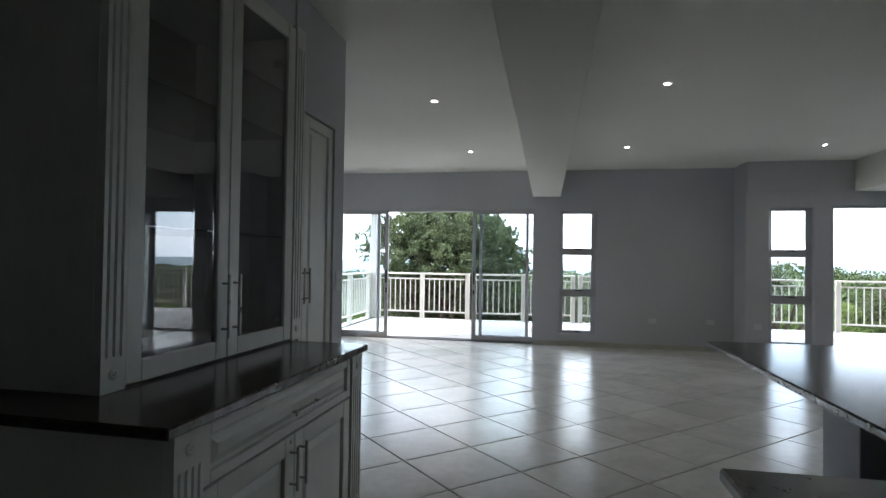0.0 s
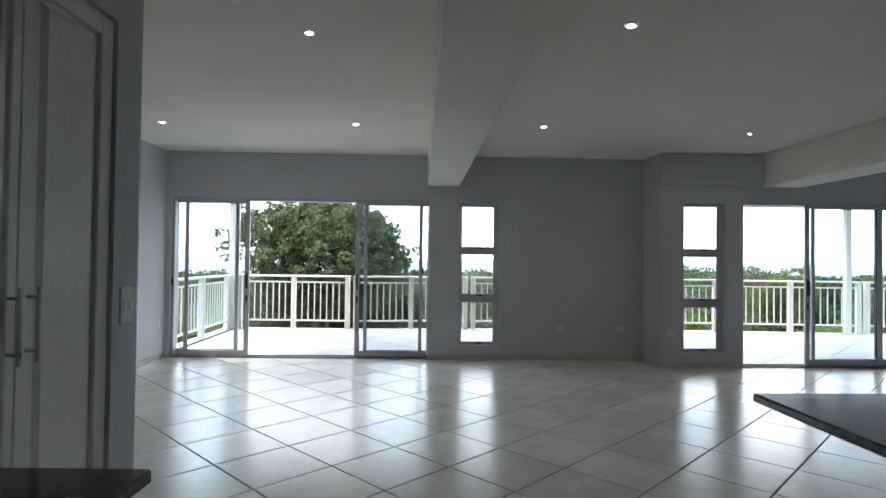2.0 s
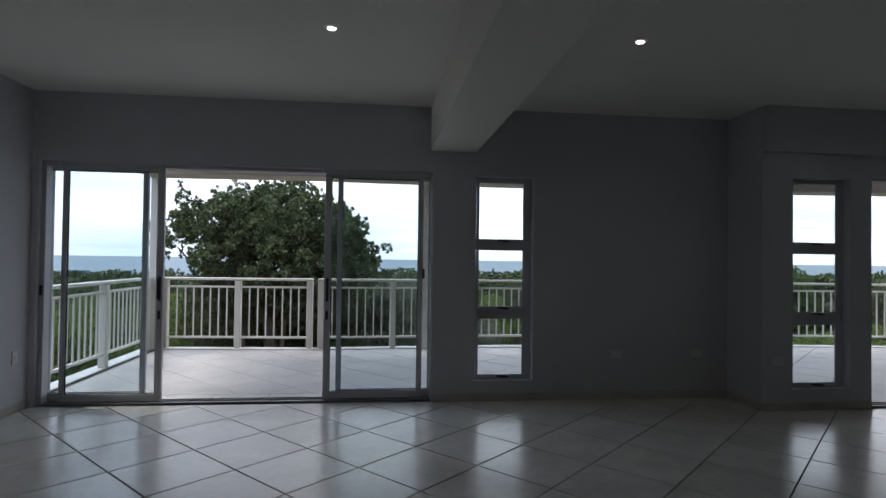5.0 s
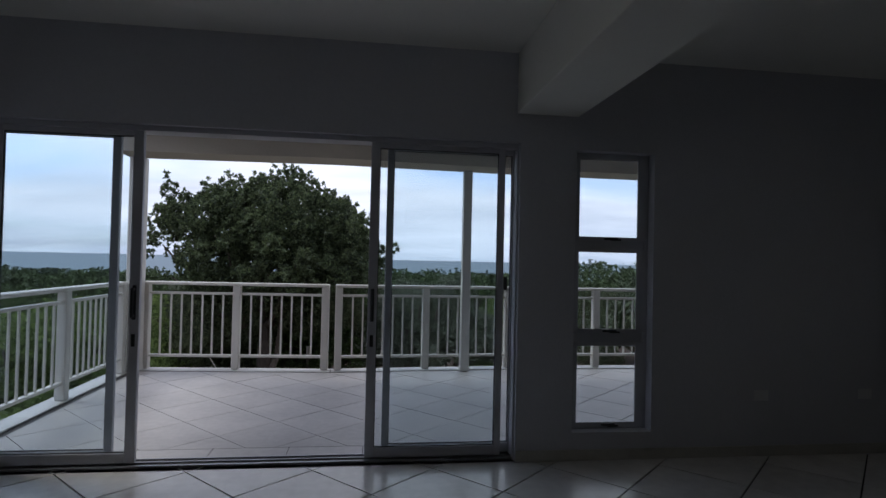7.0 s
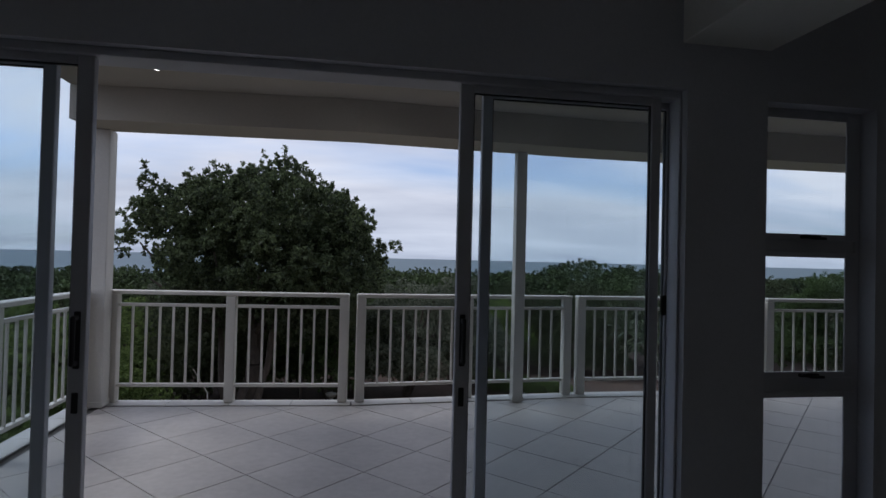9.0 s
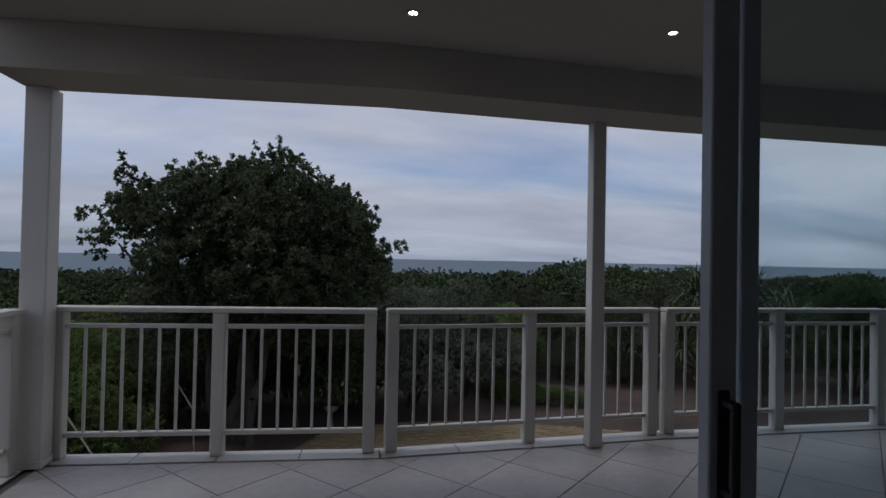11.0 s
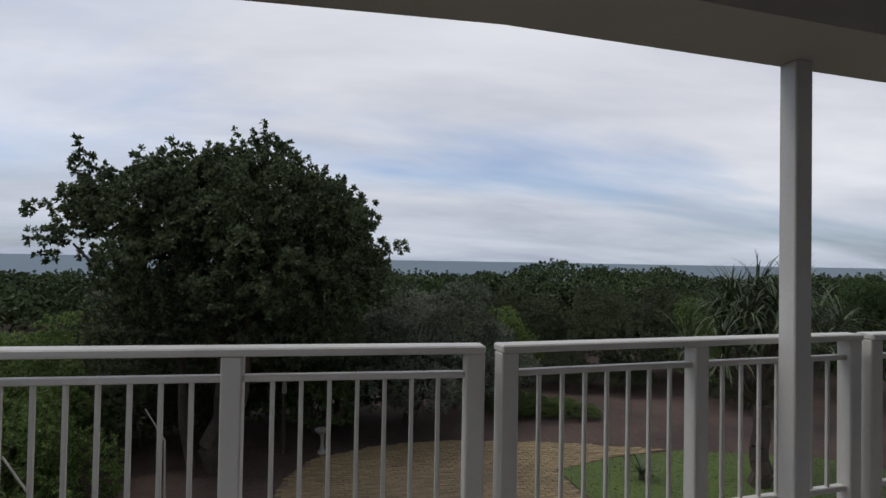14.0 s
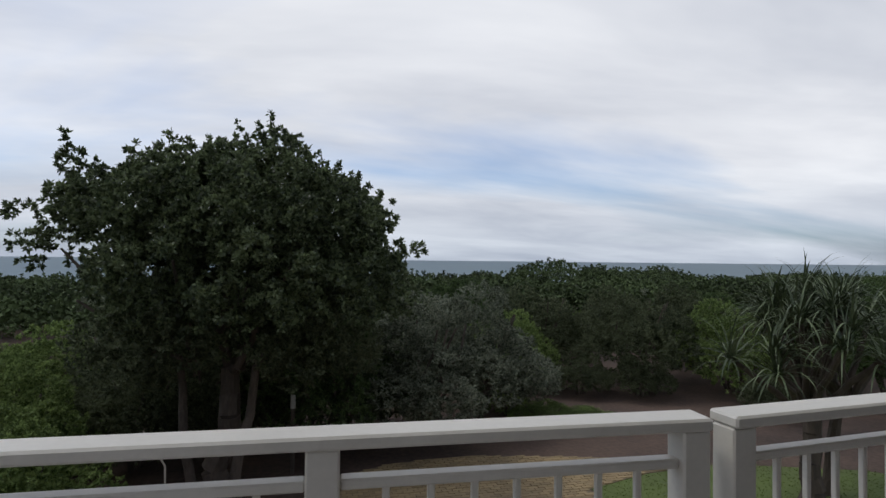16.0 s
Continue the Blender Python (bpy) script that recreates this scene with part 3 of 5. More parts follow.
def dresser():
    y0, y1 = 1.47, 2.83
    t = thing("kitchen_dresser", (-1.4, (y0 + y1) / 2, 0.0), "tall cream painted kitchen dresser with glass doors above a stone counter", "dresser")

    def p(name, bm, mat, parent=t, label="", smooth=False):
        if parent is t:
            bmesh.ops.translate(bm, vec=-t.location, verts=bm.verts)
        else:
            bmesh.ops.translate(bm, vec=-t.location - parent.location, verts=bm.verts)
        return part(name, bm, mat, parent, label, smooth)

    f = -0.90                                     # front of the base carcass
    for piece, (lo, hi) in zip(("side_panel", "side_panel", "back_panel", "bottom_panel", "face_stile", "face_stile", "face_rail", "face_rail"), [((-1.915, y0, 0.1), (f, y0 + 0.02, 0.89)), ((-1.915, y1 - 0.02, 0.1), (f, y1, 0.89)), ((-1.915, y0 + 0.02, 0.1), (-1.895, y1 - 0.02, 0.89)), ((-1.895, y0 + 0.02, 0.1), (f, y1 - 0.02, 0.12)), ((f - 0.02, y0 + 0.02, 0.12), (f, y0 + 0.16, 0.89)), ((f - 0.02, y1 - 0.16, 0.12), (f, y1 - 0.02, 0.89)), ((f - 0.02, y0 + 0.16, 0.68), (f, y1 - 0.16, 0.70)), ((f - 0.02, y0 + 0.16, 0.87), (f, y1 - 0.16, 0.89))]):
        p(piece, box(lo, hi, 0.001), M_CAB)
    p("plinth", box((-1.915, y0 + 0.02, 0.0), (f - 0.05, y1 - 0.02, 0.1)), M_CAB, label="recessed cream plinth")
    for a, b in ((y0 + 0.001, y0 + 0.125), (y1 - 0.125, y1 - 0.001)):
        bm = fluted_pilaster(a, b, 0.1, 0.889, flutes=4)
        bmesh.ops.translate(bm, vec=(f, 0, 0), verts=bm.verts)
        p("pilaster", bm, M_CAB, label="fluted cream pilaster")
        p("rosette", rosette((a + b) / 2, 0.835, f + 0.03), M_CAB)
    a, b = y0 + 0.13, y1 - 0.13
    bm = raised_panel(a + 0.003, b - 0.003, 0.70, 0.876, 0.035)
    bmesh.ops.translate(bm, vec=(f, 0, 0), verts=bm.verts)
    drawer = p("drawer", bm, M_CAB, label="wide cream drawer front with raised panel")
    bm = bar_handle(0.26, upright=False)
    bmesh.ops.translate(bm, vec=(f + 0.02, (a + b) / 2 + 0.08, 0.775), verts=bm.verts)
    p("handle", bm, M_STEEL, drawer, "steel bar handle")
    mid = (a + b) / 2
    for u, v, hy in ((a + 0.003, mid - 0.002, mid - 0.035), (mid + 0.002, b - 0.003, mid + 0.035)):
        bm = raised_panel(u, v, 0.125, 0.692, 0.07)
        bmesh.ops.translate(bm, vec=(f, 0, 0), verts=bm.verts)
        d = p("door", bm, M_CAB, label="cream raised-panel cupboard door")
        bm = bar_handle(0.16)
        bmesh.ops.translate(bm, vec=(f + 0.022, hy, 0.575), verts=bm.verts)
        p("handle", bm, M_STEEL, d, "steel bar handle")
        if hy < mid:
            bm = lathe([(0.008, 0), (0.008, 0.004), (0.004, 0.005)], 12)
            bmesh.ops.transform(bm, matrix=pose(f + 0.022, hy + 0.004, 0.67, 0, 90, 0), verts=bm.verts)
            p("keyhole", bm, M_STEEL, d, "small round lock")
    p("worktop", box((-1.915, 1.42, 0.89), (-0.85, 2.86, 0.922), 0.005), M_GRANITE, label="polished dark granite counter")
    # upper display cupboard
    h0, h1, g = 1.645, 2.965, -1.295
    zt, zb = 2.555, 0.923
    for piece, (lo, hi) in zip(("side_panel", "side_panel", "back_panel", "top_panel", "bottom_panel"), [((-1.915, h0, zb), (g, h0 + 0.02, zt)), ((-1.915, h1 - 0.02, zb), (g, h1, zt)), ((-1.915, h0 + 0.02, zb), (-1.93, h1 - 0.02, zt)), ((-1.93, h0 + 0.02, zt - 0.03), (g, h1 - 0.02, zt)), ((-1.93, h0 + 0.02, zb), (g, h1 - 0.02, zb + 0.02))]):
        p(piece, box(lo, hi, 0.0), M_CAB)
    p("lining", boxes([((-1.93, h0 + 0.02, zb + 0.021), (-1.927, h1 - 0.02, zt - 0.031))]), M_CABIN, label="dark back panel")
    for z in (1.45, 1.98):
        p("shelf", box((-1.926, h0 + 0.021, z), (-1.36, h1 - 0.021, z + 0.008), 0.001), M_CABGLASS, label="glass shelf")
    for u, v in ((h0 + 0.001, h0 + 0.10), (h1 - 0.10, h1 - 0.001)):
        bm = fluted_pilaster(u, v, zb, zt - 0.001, flutes=3)
        bmesh.ops.translate(bm, vec=(g, 0, 0), verts=bm.verts)
        p("pilaster", bm, M_CAB, label="fluted cream pilaster")
        p("rosette", rosette((u + v) / 2, zb + 0.055, g + 0.03), M_CAB)
    u0, u1 = h0 + 0.104, h1 - 0.104
    um = (u0 + u1) / 2
    for u, v, hy, ky in ((u0, um - 0.002, um - 0.04, u0 + 0.05), (um + 0.002, u1, um + 0.04, u1 - 0.13)):
        s = 0.075
        z0, z1 = zb + 0.006, zt - 0.02
        bm = boxes([((0, u, z0), (0.024, u + s, z1)), ((0, v - s, z0), (0.024, v, z1)), ((0, u + s, z0), (0.0235, v - s, z0 + s)), ((0, u + s, z1 - s), (0.0235, v - s, z1))], 0.004)
        bmesh.ops.translate(bm, vec=(g, 0, 0), verts=bm.verts)
        d = p("glass_door", bm, M_CAB, label="cream framed glass door")
        p("pane", box((g + 0.008, u + s - 0.004, z0 + s - 0.004), (g + 0.012, v - s + 0.004, z1 - s + 0.004)), M_CABGLASS, d, "clear reflective glass")
        bm = bar_handle(0.26)
        bmesh.ops.translate(bm, vec=(g + 0.024, hy, 1.145), verts=bm.verts)
        p("handle", bm, M_STEEL, d, "steel bar handle")
        for z in (1.03, 2.32):
            p("hinge", boxes([((g - 0.03, ky, z), (g + 0.007, ky + 0.05, z + 0.02)), ((g - 0.05, ky + 0.03, z - 0.01), (g - 0.005, ky + 0.05, z + 0.03))], 0.002), M_STEEL, d, "steel cup hinge")
    t.rotation_euler = (0, 0, radians(-1.7))
    return t


dresser()


def pantry():
    t = thing("pantry_cupboard", (-1.6, 3.27, 0.08), "tall cream pantry cupboard with two panelled doors", "cupboard")

    def p(name, bm, mat, parent=t, label=""):
        bmesh.ops.translate(bm, vec=-t.location, verts=bm.verts)
        return part(name, bm, mat, parent, label)

    p("carcass", boxes([((-1.94, 2.972, 0.08), (-1.43, 2.985, 2.17)), ((-1.94, 2.985, 0.08), (-1.92, 3.54, 2.17)), ((-1.92, 2.985, 0.08), (-1.43, 3.54, 0.1)), ((-1.92, 2.985, 2.15), (-1.43, 3.54, 2.17))]), M_CAB, label="cream cupboard body")
    for u, v, hy in ((2.994, 3.115, 3.085), (3.119, 3.541, 3.155)):
        bm = raised_panel(u, v, 0.085, 2.165, 0.035 if v - u < 0.2 else 0.065)
        bmesh.ops.translate(bm, vec=(-1.335, 0, 0), verts=bm.verts)
        d = p("door", bm, M_CAB, label="tall cream panelled door")
        bm = bar_handle(0.2)
        bmesh.ops.translate(bm, vec=(-1.313, hy, 1.19), verts=bm.verts)
        p("handle", bm, M_STEEL, d, "steel bar handle")


pantry()


def island():
    t = thing("kitchen_island", (2.0, 3.0, 0.0), "kitchen island with a dark granite top on grey panels", "kitchen island")

    def p(name, bm, mat, label=""):
        bmesh.ops.translate(bm, vec=-t.location, verts=bm.verts)
        return part(name, bm, mat, t, label)

    p("support_panel", box((1.46, 3.05, 0.0), (3.2, 3.40, 0.868), 0.004), M_ISLE, "grey painted support panel")
    p("base_unit", box((1.80, 1.95, 0.1), (2.4, 3.049, 0.868), 0.003), M_DARK, "dark laminate base unit")
    p("plinth", box((1.84, 1.99, 0.0), (2.36, 3.045, 0.1)), M_DARK)
    bm = bmesh.new()
    add_box(bm, (0.955, 1.56, 0.868), (3.25, 3.63, 0.90), 0.006)
    p("worktop", bm, M_GRANITE, "polished dark granite top with overhang")
    return t


island()


def serving_counter():
    t = thing("kitchen_counter", (1.3, 1.1, 0.0), "lower run of kitchen counter with dark granite top", "counter")

    def p(name, bm, mat, label):
        bmesh.ops.translate(bm, vec=-t.location, verts=bm.verts)
        part(name, bm, mat, t, label)

    p("worktop", box((0.42, 0.75, 0.868), (3.0, 1.50, 0.90), 0.006), M_GRANITE, "polished dark granite top")
    p("base_unit", box((0.60, 0.80, 0.0), (2.95, 1.42, 0.866), 0.004), M_ISLE, "grey painted base unit")


serving_counter()


# ---- the deck ----
DECK_Z = 0.0
FRONT = [(-3.80, 12.57), (-1.60, 12.44), (0.68, 12.60), (2.90, 12.62), (5.66, 12.55), (8.40, 12.30), (11.10, 11.90)]


def front_strip(lo, hi, z0, z1, west=-4.02):
    """A strip that follows the deck's bent front between two set-backs from it."""
    pts = [(west, FRONT[0][1])] + FRONT[1:]
    bm = bmesh.new()
    rows = []
    for x, y in pts:
        rows.append([bm.verts.new((x, y + d, z)) for d, z in ((lo, z0), (hi, z0), (hi, z1), (lo, z1))])
    for a, b in zip(rows, rows[1:]):
        for i in range(4):
            bm.faces.new((a[i], a[(i + 1) % 4], b[(i + 1) % 4], b[i]))
    bm.faces.new(rows[0])
    bm.faces.new(list(reversed(rows[-1])))
    bmesh.ops.recalc_face_normals(bm, faces=bm.faces)
    return bm


def deck_slab(z0, z1, edge, west=-4.02):
    """The deck's whole outline from the house to the bent front."""
    outline = [(west, SEA_T), (JOG + 0.2, SEA_T), (JOG + 0.2, EAST_T), (FRONT[-1][0], EAST_T)] + [(x, y + edge) for x, y in reversed(FRONT[1:])] + [(west, FRONT[0][1] + edge)]
    bm = bmesh.new()
    low, top = [bm.verts.new((x, y, z0)) for x, y in outline], [bm.verts.new((x, y, z1)) for x, y in outline]
    bm.faces.new(list(reversed(low)))
    bm.faces.new(top)
    for i in range(len(outline)):
        j = (i + 1) % len(outline)
        bm.faces.new((low[i], low[j], top[j], top[i]))
    bmesh.ops.recalc_face_normals(bm, faces=bm.faces)
    bmesh.ops.triangulate(bm, faces=[f for f in bm.faces if len(f.verts) > 4])
    return bm


deck = structure("deck_floor", deck_slab(-0.3, DECK_Z - 0.010, 0.06), M_DECKGROUT, "pale beige-grey ceramic deck tiles laid diagonally", "deck floor")
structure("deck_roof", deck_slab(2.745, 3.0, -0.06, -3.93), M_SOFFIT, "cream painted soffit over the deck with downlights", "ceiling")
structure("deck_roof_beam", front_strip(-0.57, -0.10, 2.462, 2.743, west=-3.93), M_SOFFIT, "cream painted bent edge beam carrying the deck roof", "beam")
for x, y in ((-3.08, 11.42), (-1.54, 11.40), (-0.03, 11.33)):
    copy_thing(lamp, pose(x, y, 2.745))

# upstand of border tiles along the front edge
kerb_mat = material("border_tile", (0.50, 0.48, 0.45), 0.5, var=0.12, scale=3, fine=20, obj_random=0.3, bump=0.05)
kerb = structure("deck_edge", front_strip(-0.125, 0.06, -0.009, 0.0), M_DECKGROUT, "pale border tiles along the deck's edge", "deck edge")


def kerb_run(x0, y0, x1, y1):
    d = Vector((x1 - x0, y1 - y0, 0))
    n = max(1, round(d.length / 0.52))
    ang = math.degrees(math.atan2(d.y, d.x))
    step = d.length / n
    me = None
    for i in range(n):
        c = Vector((x0, y0, 0)) + d * ((i + 0.5) / n)
        if me is None:
            ob = part("border_tile", box((-step / 2 + 0.003, -0.125, 0.0), (step / 2 - 0.003, 0.065, 0.010), 0.003), kerb_mat, kerb)
            me = ob.data
        else:
            ob = new("border_tile", me)
            ob.parent = kerb
        ob.matrix_local = pose(c.x, c.y, 0.0005, 0, 0, ang)


for (xa, ya), (xb, yb) in zip(FRONT, FRONT[1:]):
    kerb_run(xa, ya, xb, yb)
kerb_run(-3.92, 12.55, -3.92, SEA_T + 0.05)

for x, y, s in ((-3.835, 12.44, 0.155), (0.012, 12.385, 0.105), (7.97, 12.14, 0.105)):
    t = thing("deck_column", (x, y, 0.0105), "square white painted column carrying the deck roof", "column", "columns along the deck")
    part("shaft", box((-s / 2, -s / 2, 0.0), (s / 2, s / 2, 2.451), 0.006), M_COLUMN, t)
    part("base", box((-s / 2 - 0.005, -s / 2 - 0.005, 0.0), (s / 2 + 0.005, s / 2 + 0.005, 0.05), 0.004), M_COLUMN, t)

BAR_ME, POST_ME = [], []


def railing(x0, y0, x1, y1, middle, bars=(7, 7), start=0.0, end=0.0):
    """Balustrade section of two bays from end post to end post, standing on the border tiles; middle: the middle post's share of the length."""
    d = Vector((x1 - x0, y1 - y0, 0))
    L = d.length - start - end
    u = d.normalized()
    o = Vector((x0, y0, 0)) + u * start
    t = thing("balustrade", (o.x, o.y, 0.0105), "white painted timber balustrade section with slim uprights", "balustrade", "balustrade sections round the deck")
    t.rotation_euler = (0, 0, math.atan2(d.y, d.x))
    top = 1.024
    part("top_rail", box((0.0, -0.055, top - 0.036), (L, 0.055, top), 0.007), M_RAIL, t, "white top rail")
    centres = (0.044, L * middle, L - 0.044)
    for c in centres:
        if not POST_ME:
            ob = part("post", box((-0.043, -0.043, 0.0), (0.043, 0.043, top - 0.037), 0.006), M_RAIL, t)
            POST_ME.append(ob.data)
        else:
            ob = new("post", POST_ME[0])
            ob.parent = t
        ob.location = (c, 0, 0)
    for c0, c1, n_bars in zip(centres, centres[1:], bars):
        a, b = c0 + 0.0435, c1 - 0.0435
        part("mid_rail", box((a, -0.024, 0.877), (b, 0.024, 0.905), 0.005), M_RAIL, t)
        part("bottom_rail", box((a, -0.024, 0.140), (b, 0.024, 0.170), 0.005), M_RAIL, t)
        for k in range(n_bars):
            if not BAR_ME:
                ob = part("baluster", box((-0.0095, -0.0095, 0.1695), (0.0095, 0.0095, 0.8775), 0.003), M_RAIL, t)
                BAR_ME.append(ob.data)
            else:
                ob = new("baluster", BAR_ME[0])
                ob.parent = t
            ob.location = (a + (b - a) * (k + 1) / (n_bars + 1), 0, 0)
    return t


for i, ((xa, ya), (xb, yb)) in enumerate(zip(FRONT, FRONT[1:])):
    railing(xa, ya, xb, yb, 0.5, (7, 7) if i < 3 else (8, 8), 0.0 if i == 0 else 0.035, 0.035)
railing(-3.92, SEA_T + 0.01, -3.92, 12.34, 0.568, (11, 9))

# flat roof edge and lower storey so that the house is whole
structure("house_base", boxes([((LEFT - 0.23, BACK - 0.23, -3.0), (RIGHT + 0.23, EAST_T - 0.02, -0.302)), ((-4.0, 9.0, -3.0), (11.08, 9.9, -0.302))]), M_WALL, "plain plastered lower storey under the deck", "wall")


# ---- ground, garden and sea ----
GROUND = -3.0


def ground_height(x, y):
    """Level garden, a low dune behind it, then the fall to the beach."""
    if y < 30:
        return GROUND + 0.0
    if y < 90:
        return GROUND + 0.6 * (y - 30) / 60
    return max(-20.0, GROUND + 0.6 - (y - 90) * 0.2)


def ground_sheet():
    xs = [-4900, -600, -200, -100, -60, -40, -25, -12, 0, 12, 25, 40, 60, 100, 200, 600, 4900]
    ys = [-300, -60, -10, 10, 20, 30, 45, 60, 75, 90, 120, 150, 180, 400, 1200, 4900]
    bm = bmesh.new()
    g = [[bm.verts.new((x, y, ground_height(x, y))) for x in xs] for y in ys]
    for j in range(len(ys) - 1):
        for i in range(len(xs) - 1):
            bm.faces.new((g[j][i], g[j][i + 1], g[j + 1][i + 1], g[j + 1][i]))
    return bm


structure("ground", ground_sheet(), M_SOIL, "bare brown soil with leaf litter below the deck", "ground")
bm = bmesh.new()
sea_rows = [[bm.verts.new((x, y, -12.5)) for x in (-4900, -1500, -400, 0, 400, 1500, 4900)] for y in (135, 400, 1200, 2600, 4700)]
for a, b in zip(sea_rows, sea_rows[1:]):
    for i in range(len(a) - 1):
        bm.faces.new((a[i], a[i + 1], b[i + 1], b[i]))
structure("water", bm, M_SEA, "grey-blue open sea under a cloudy sky", "sea")


def outline_slab(pts, z0, z1):
    bm = bmesh.new()
    low, top = [bm.verts.new((x, y, z0)) for x, y in pts], [bm.verts.new((x, y, z1)) for x, y in pts]
    bm.faces.new(list(reversed(low)))
    bm.faces.new(top)
    for i in range(len(pts)):
        j = (i + 1) % len(pts)
        bm.faces.new((low[i], low[j], top[j], top[i]))
    bmesh.ops.recalc_face_normals(bm, faces=bm.faces)
    bmesh.ops.triangulate(bm, faces=[f for f in bm.faces if len(f.verts) > 4])
    return bm


def inside(x, y, poly):
    hit = False
    for (xa, ya), (xb, yb) in zip(poly, poly[1:] + poly[:1]):
        if (ya > y) != (yb > y) and x < xa + (y - ya) / (yb - ya) * (xb - xa):
            hit = not hit
    return hit


PAVING = [(-3.3, 14.0), (-3.1, 20.2), (-2.85, 21.6), (-2.3, 22.6), (-0.8, 23.2), (1.0, 23.3), (3.4, 22.7), (5.9, 21.7), (4.3, 21.5), (2.7, 21.0), (2.68, 19.8), (2.9, 17.0), (2.9, 14.0)]
LAWN = [(2.95, 14.0), (2.95, 17.0), (2.73, 19.8), (2.75, 21.0), (4.3, 21.45), (6.2, 21.6), (9.0, 20.6), (12.0, 17.5), (12.0, 14.0)]
paving = structure("pavement", outline_slab(PAVING, GROUND - 0.1, GROUND + 0.015), M_PAVEBED, "tan clay paver driveway with uneven edges", "paving")
lawn = structure("lawn", outline_slab(LAWN, GROUND - 0.1, GROUND + 0.02), M_LAWN, "mown green lawn beside the driveway", "lawn")


# ---- plants ----
def random_unit(n, rng):
    v = rng.normal(size=(n, 3))
    return v / np.linalg.norm(v, axis=1, keepdims=True)


def leaf_mesh(name, centres, outward, per, length, width, spread, rng, droop=0.0):
    """Rosettes of folded diamond leaves: per leaves at each centre, turned round its outward direction."""
    n = len(centres) * per
    c = np.repeat(centres, per, axis=0)
    o = np.repeat(outward, per, axis=0)
    d = o * (1 - spread) + random_unit(n, rng) * spread * 1.4
    d[:, 2] -= droop
    d /= np.linalg.norm(d, axis=1, keepdims=True) + 1e-9
    side = np.cross(d, random_unit(n, rng))
    side /= np.linalg.norm(side, axis=1, keepdims=True) + 1e-9
    up = np.cross(side, d)
    ln = (length * rng.uniform(0.7, 1.25, n))[:, None]
    wd = (width * rng.uniform(0.75, 1.2, n))[:, None]
    base = c + random_unit(n, rng) * length * 0.25
    mid = base + d * ln * 0.5 + up * wd * 0.18
    co = np.stack([base, mid + side * wd * 0.5, base + d * ln, mid - side * wd * 0.5], axis=1).reshape(-1, 3)
    me = bpy.data.meshes.new(name)
    me.vertices.add(len(co))
    me.vertices.foreach_set("co", co.ravel())
    me.loops.add(n * 4)
    me.loops.foreach_set("vertex_index", np.arange(n * 4, dtype=np.int32))
    me.polygons.add(n)
    me.polygons.foreach_set("loop_start", np.arange(0, n * 4, 4, dtype=np.int32))
    me.update(calc_edges=True)
    return me


def lobed_crown(lobes, density, rng, low=-0.35):
    """Points and outward directions over the outer faces of a heap of balls (x, y, z, radius, flattening)."""
    pts, outs = [], []
    arr = np.array(lobes)
    for x, y, z, r, fl in lobes:
        n = int(density * r * r)
        v = random_unit(n, rng)
        v = v[v[:, 2] > low]
        rr = r * rng.uniform(0.72, 1.06, len(v))[:, None]
        p = np.array((x, y, z)) + v * rr * np.array((1, 1, fl))
        keep = np.ones(len(p), bool)
        for ox, oy, oz, orr, ofl in arr:
            q = (p - np.array((ox, oy, oz))) / np.array((1, 1, ofl))
            keep &= np.linalg.norm(q, axis=1) > orr * 0.5
        pts.append(p[keep]), outs.append(v[keep])
    return np.concatenate(pts), np.concatenate(outs)


def limb(bm, a, b, r0, r1, rng, steps=5, wobble=0.08):
    a, b = Vector(a), Vector(b)
    last, lr = a, r0
    L = (b - a).length
    for i in range(1, steps + 1):
        f = i / steps
        p = a.lerp(b, f) + Vector(rng.normal(size=3)) * wobble * L * (1 - f) * 0.6
        r = r0 + (r1 - r0) * f
        add_tube(bm, last, p, lr, r, 8)
        last, lr = p, r


def attach(name, me, mat, parent, label=""):
    me.materials.append(mat)
    ob = new(name, me)
    ob.parent = parent
    if label:
        ob["label"] = label
    return ob


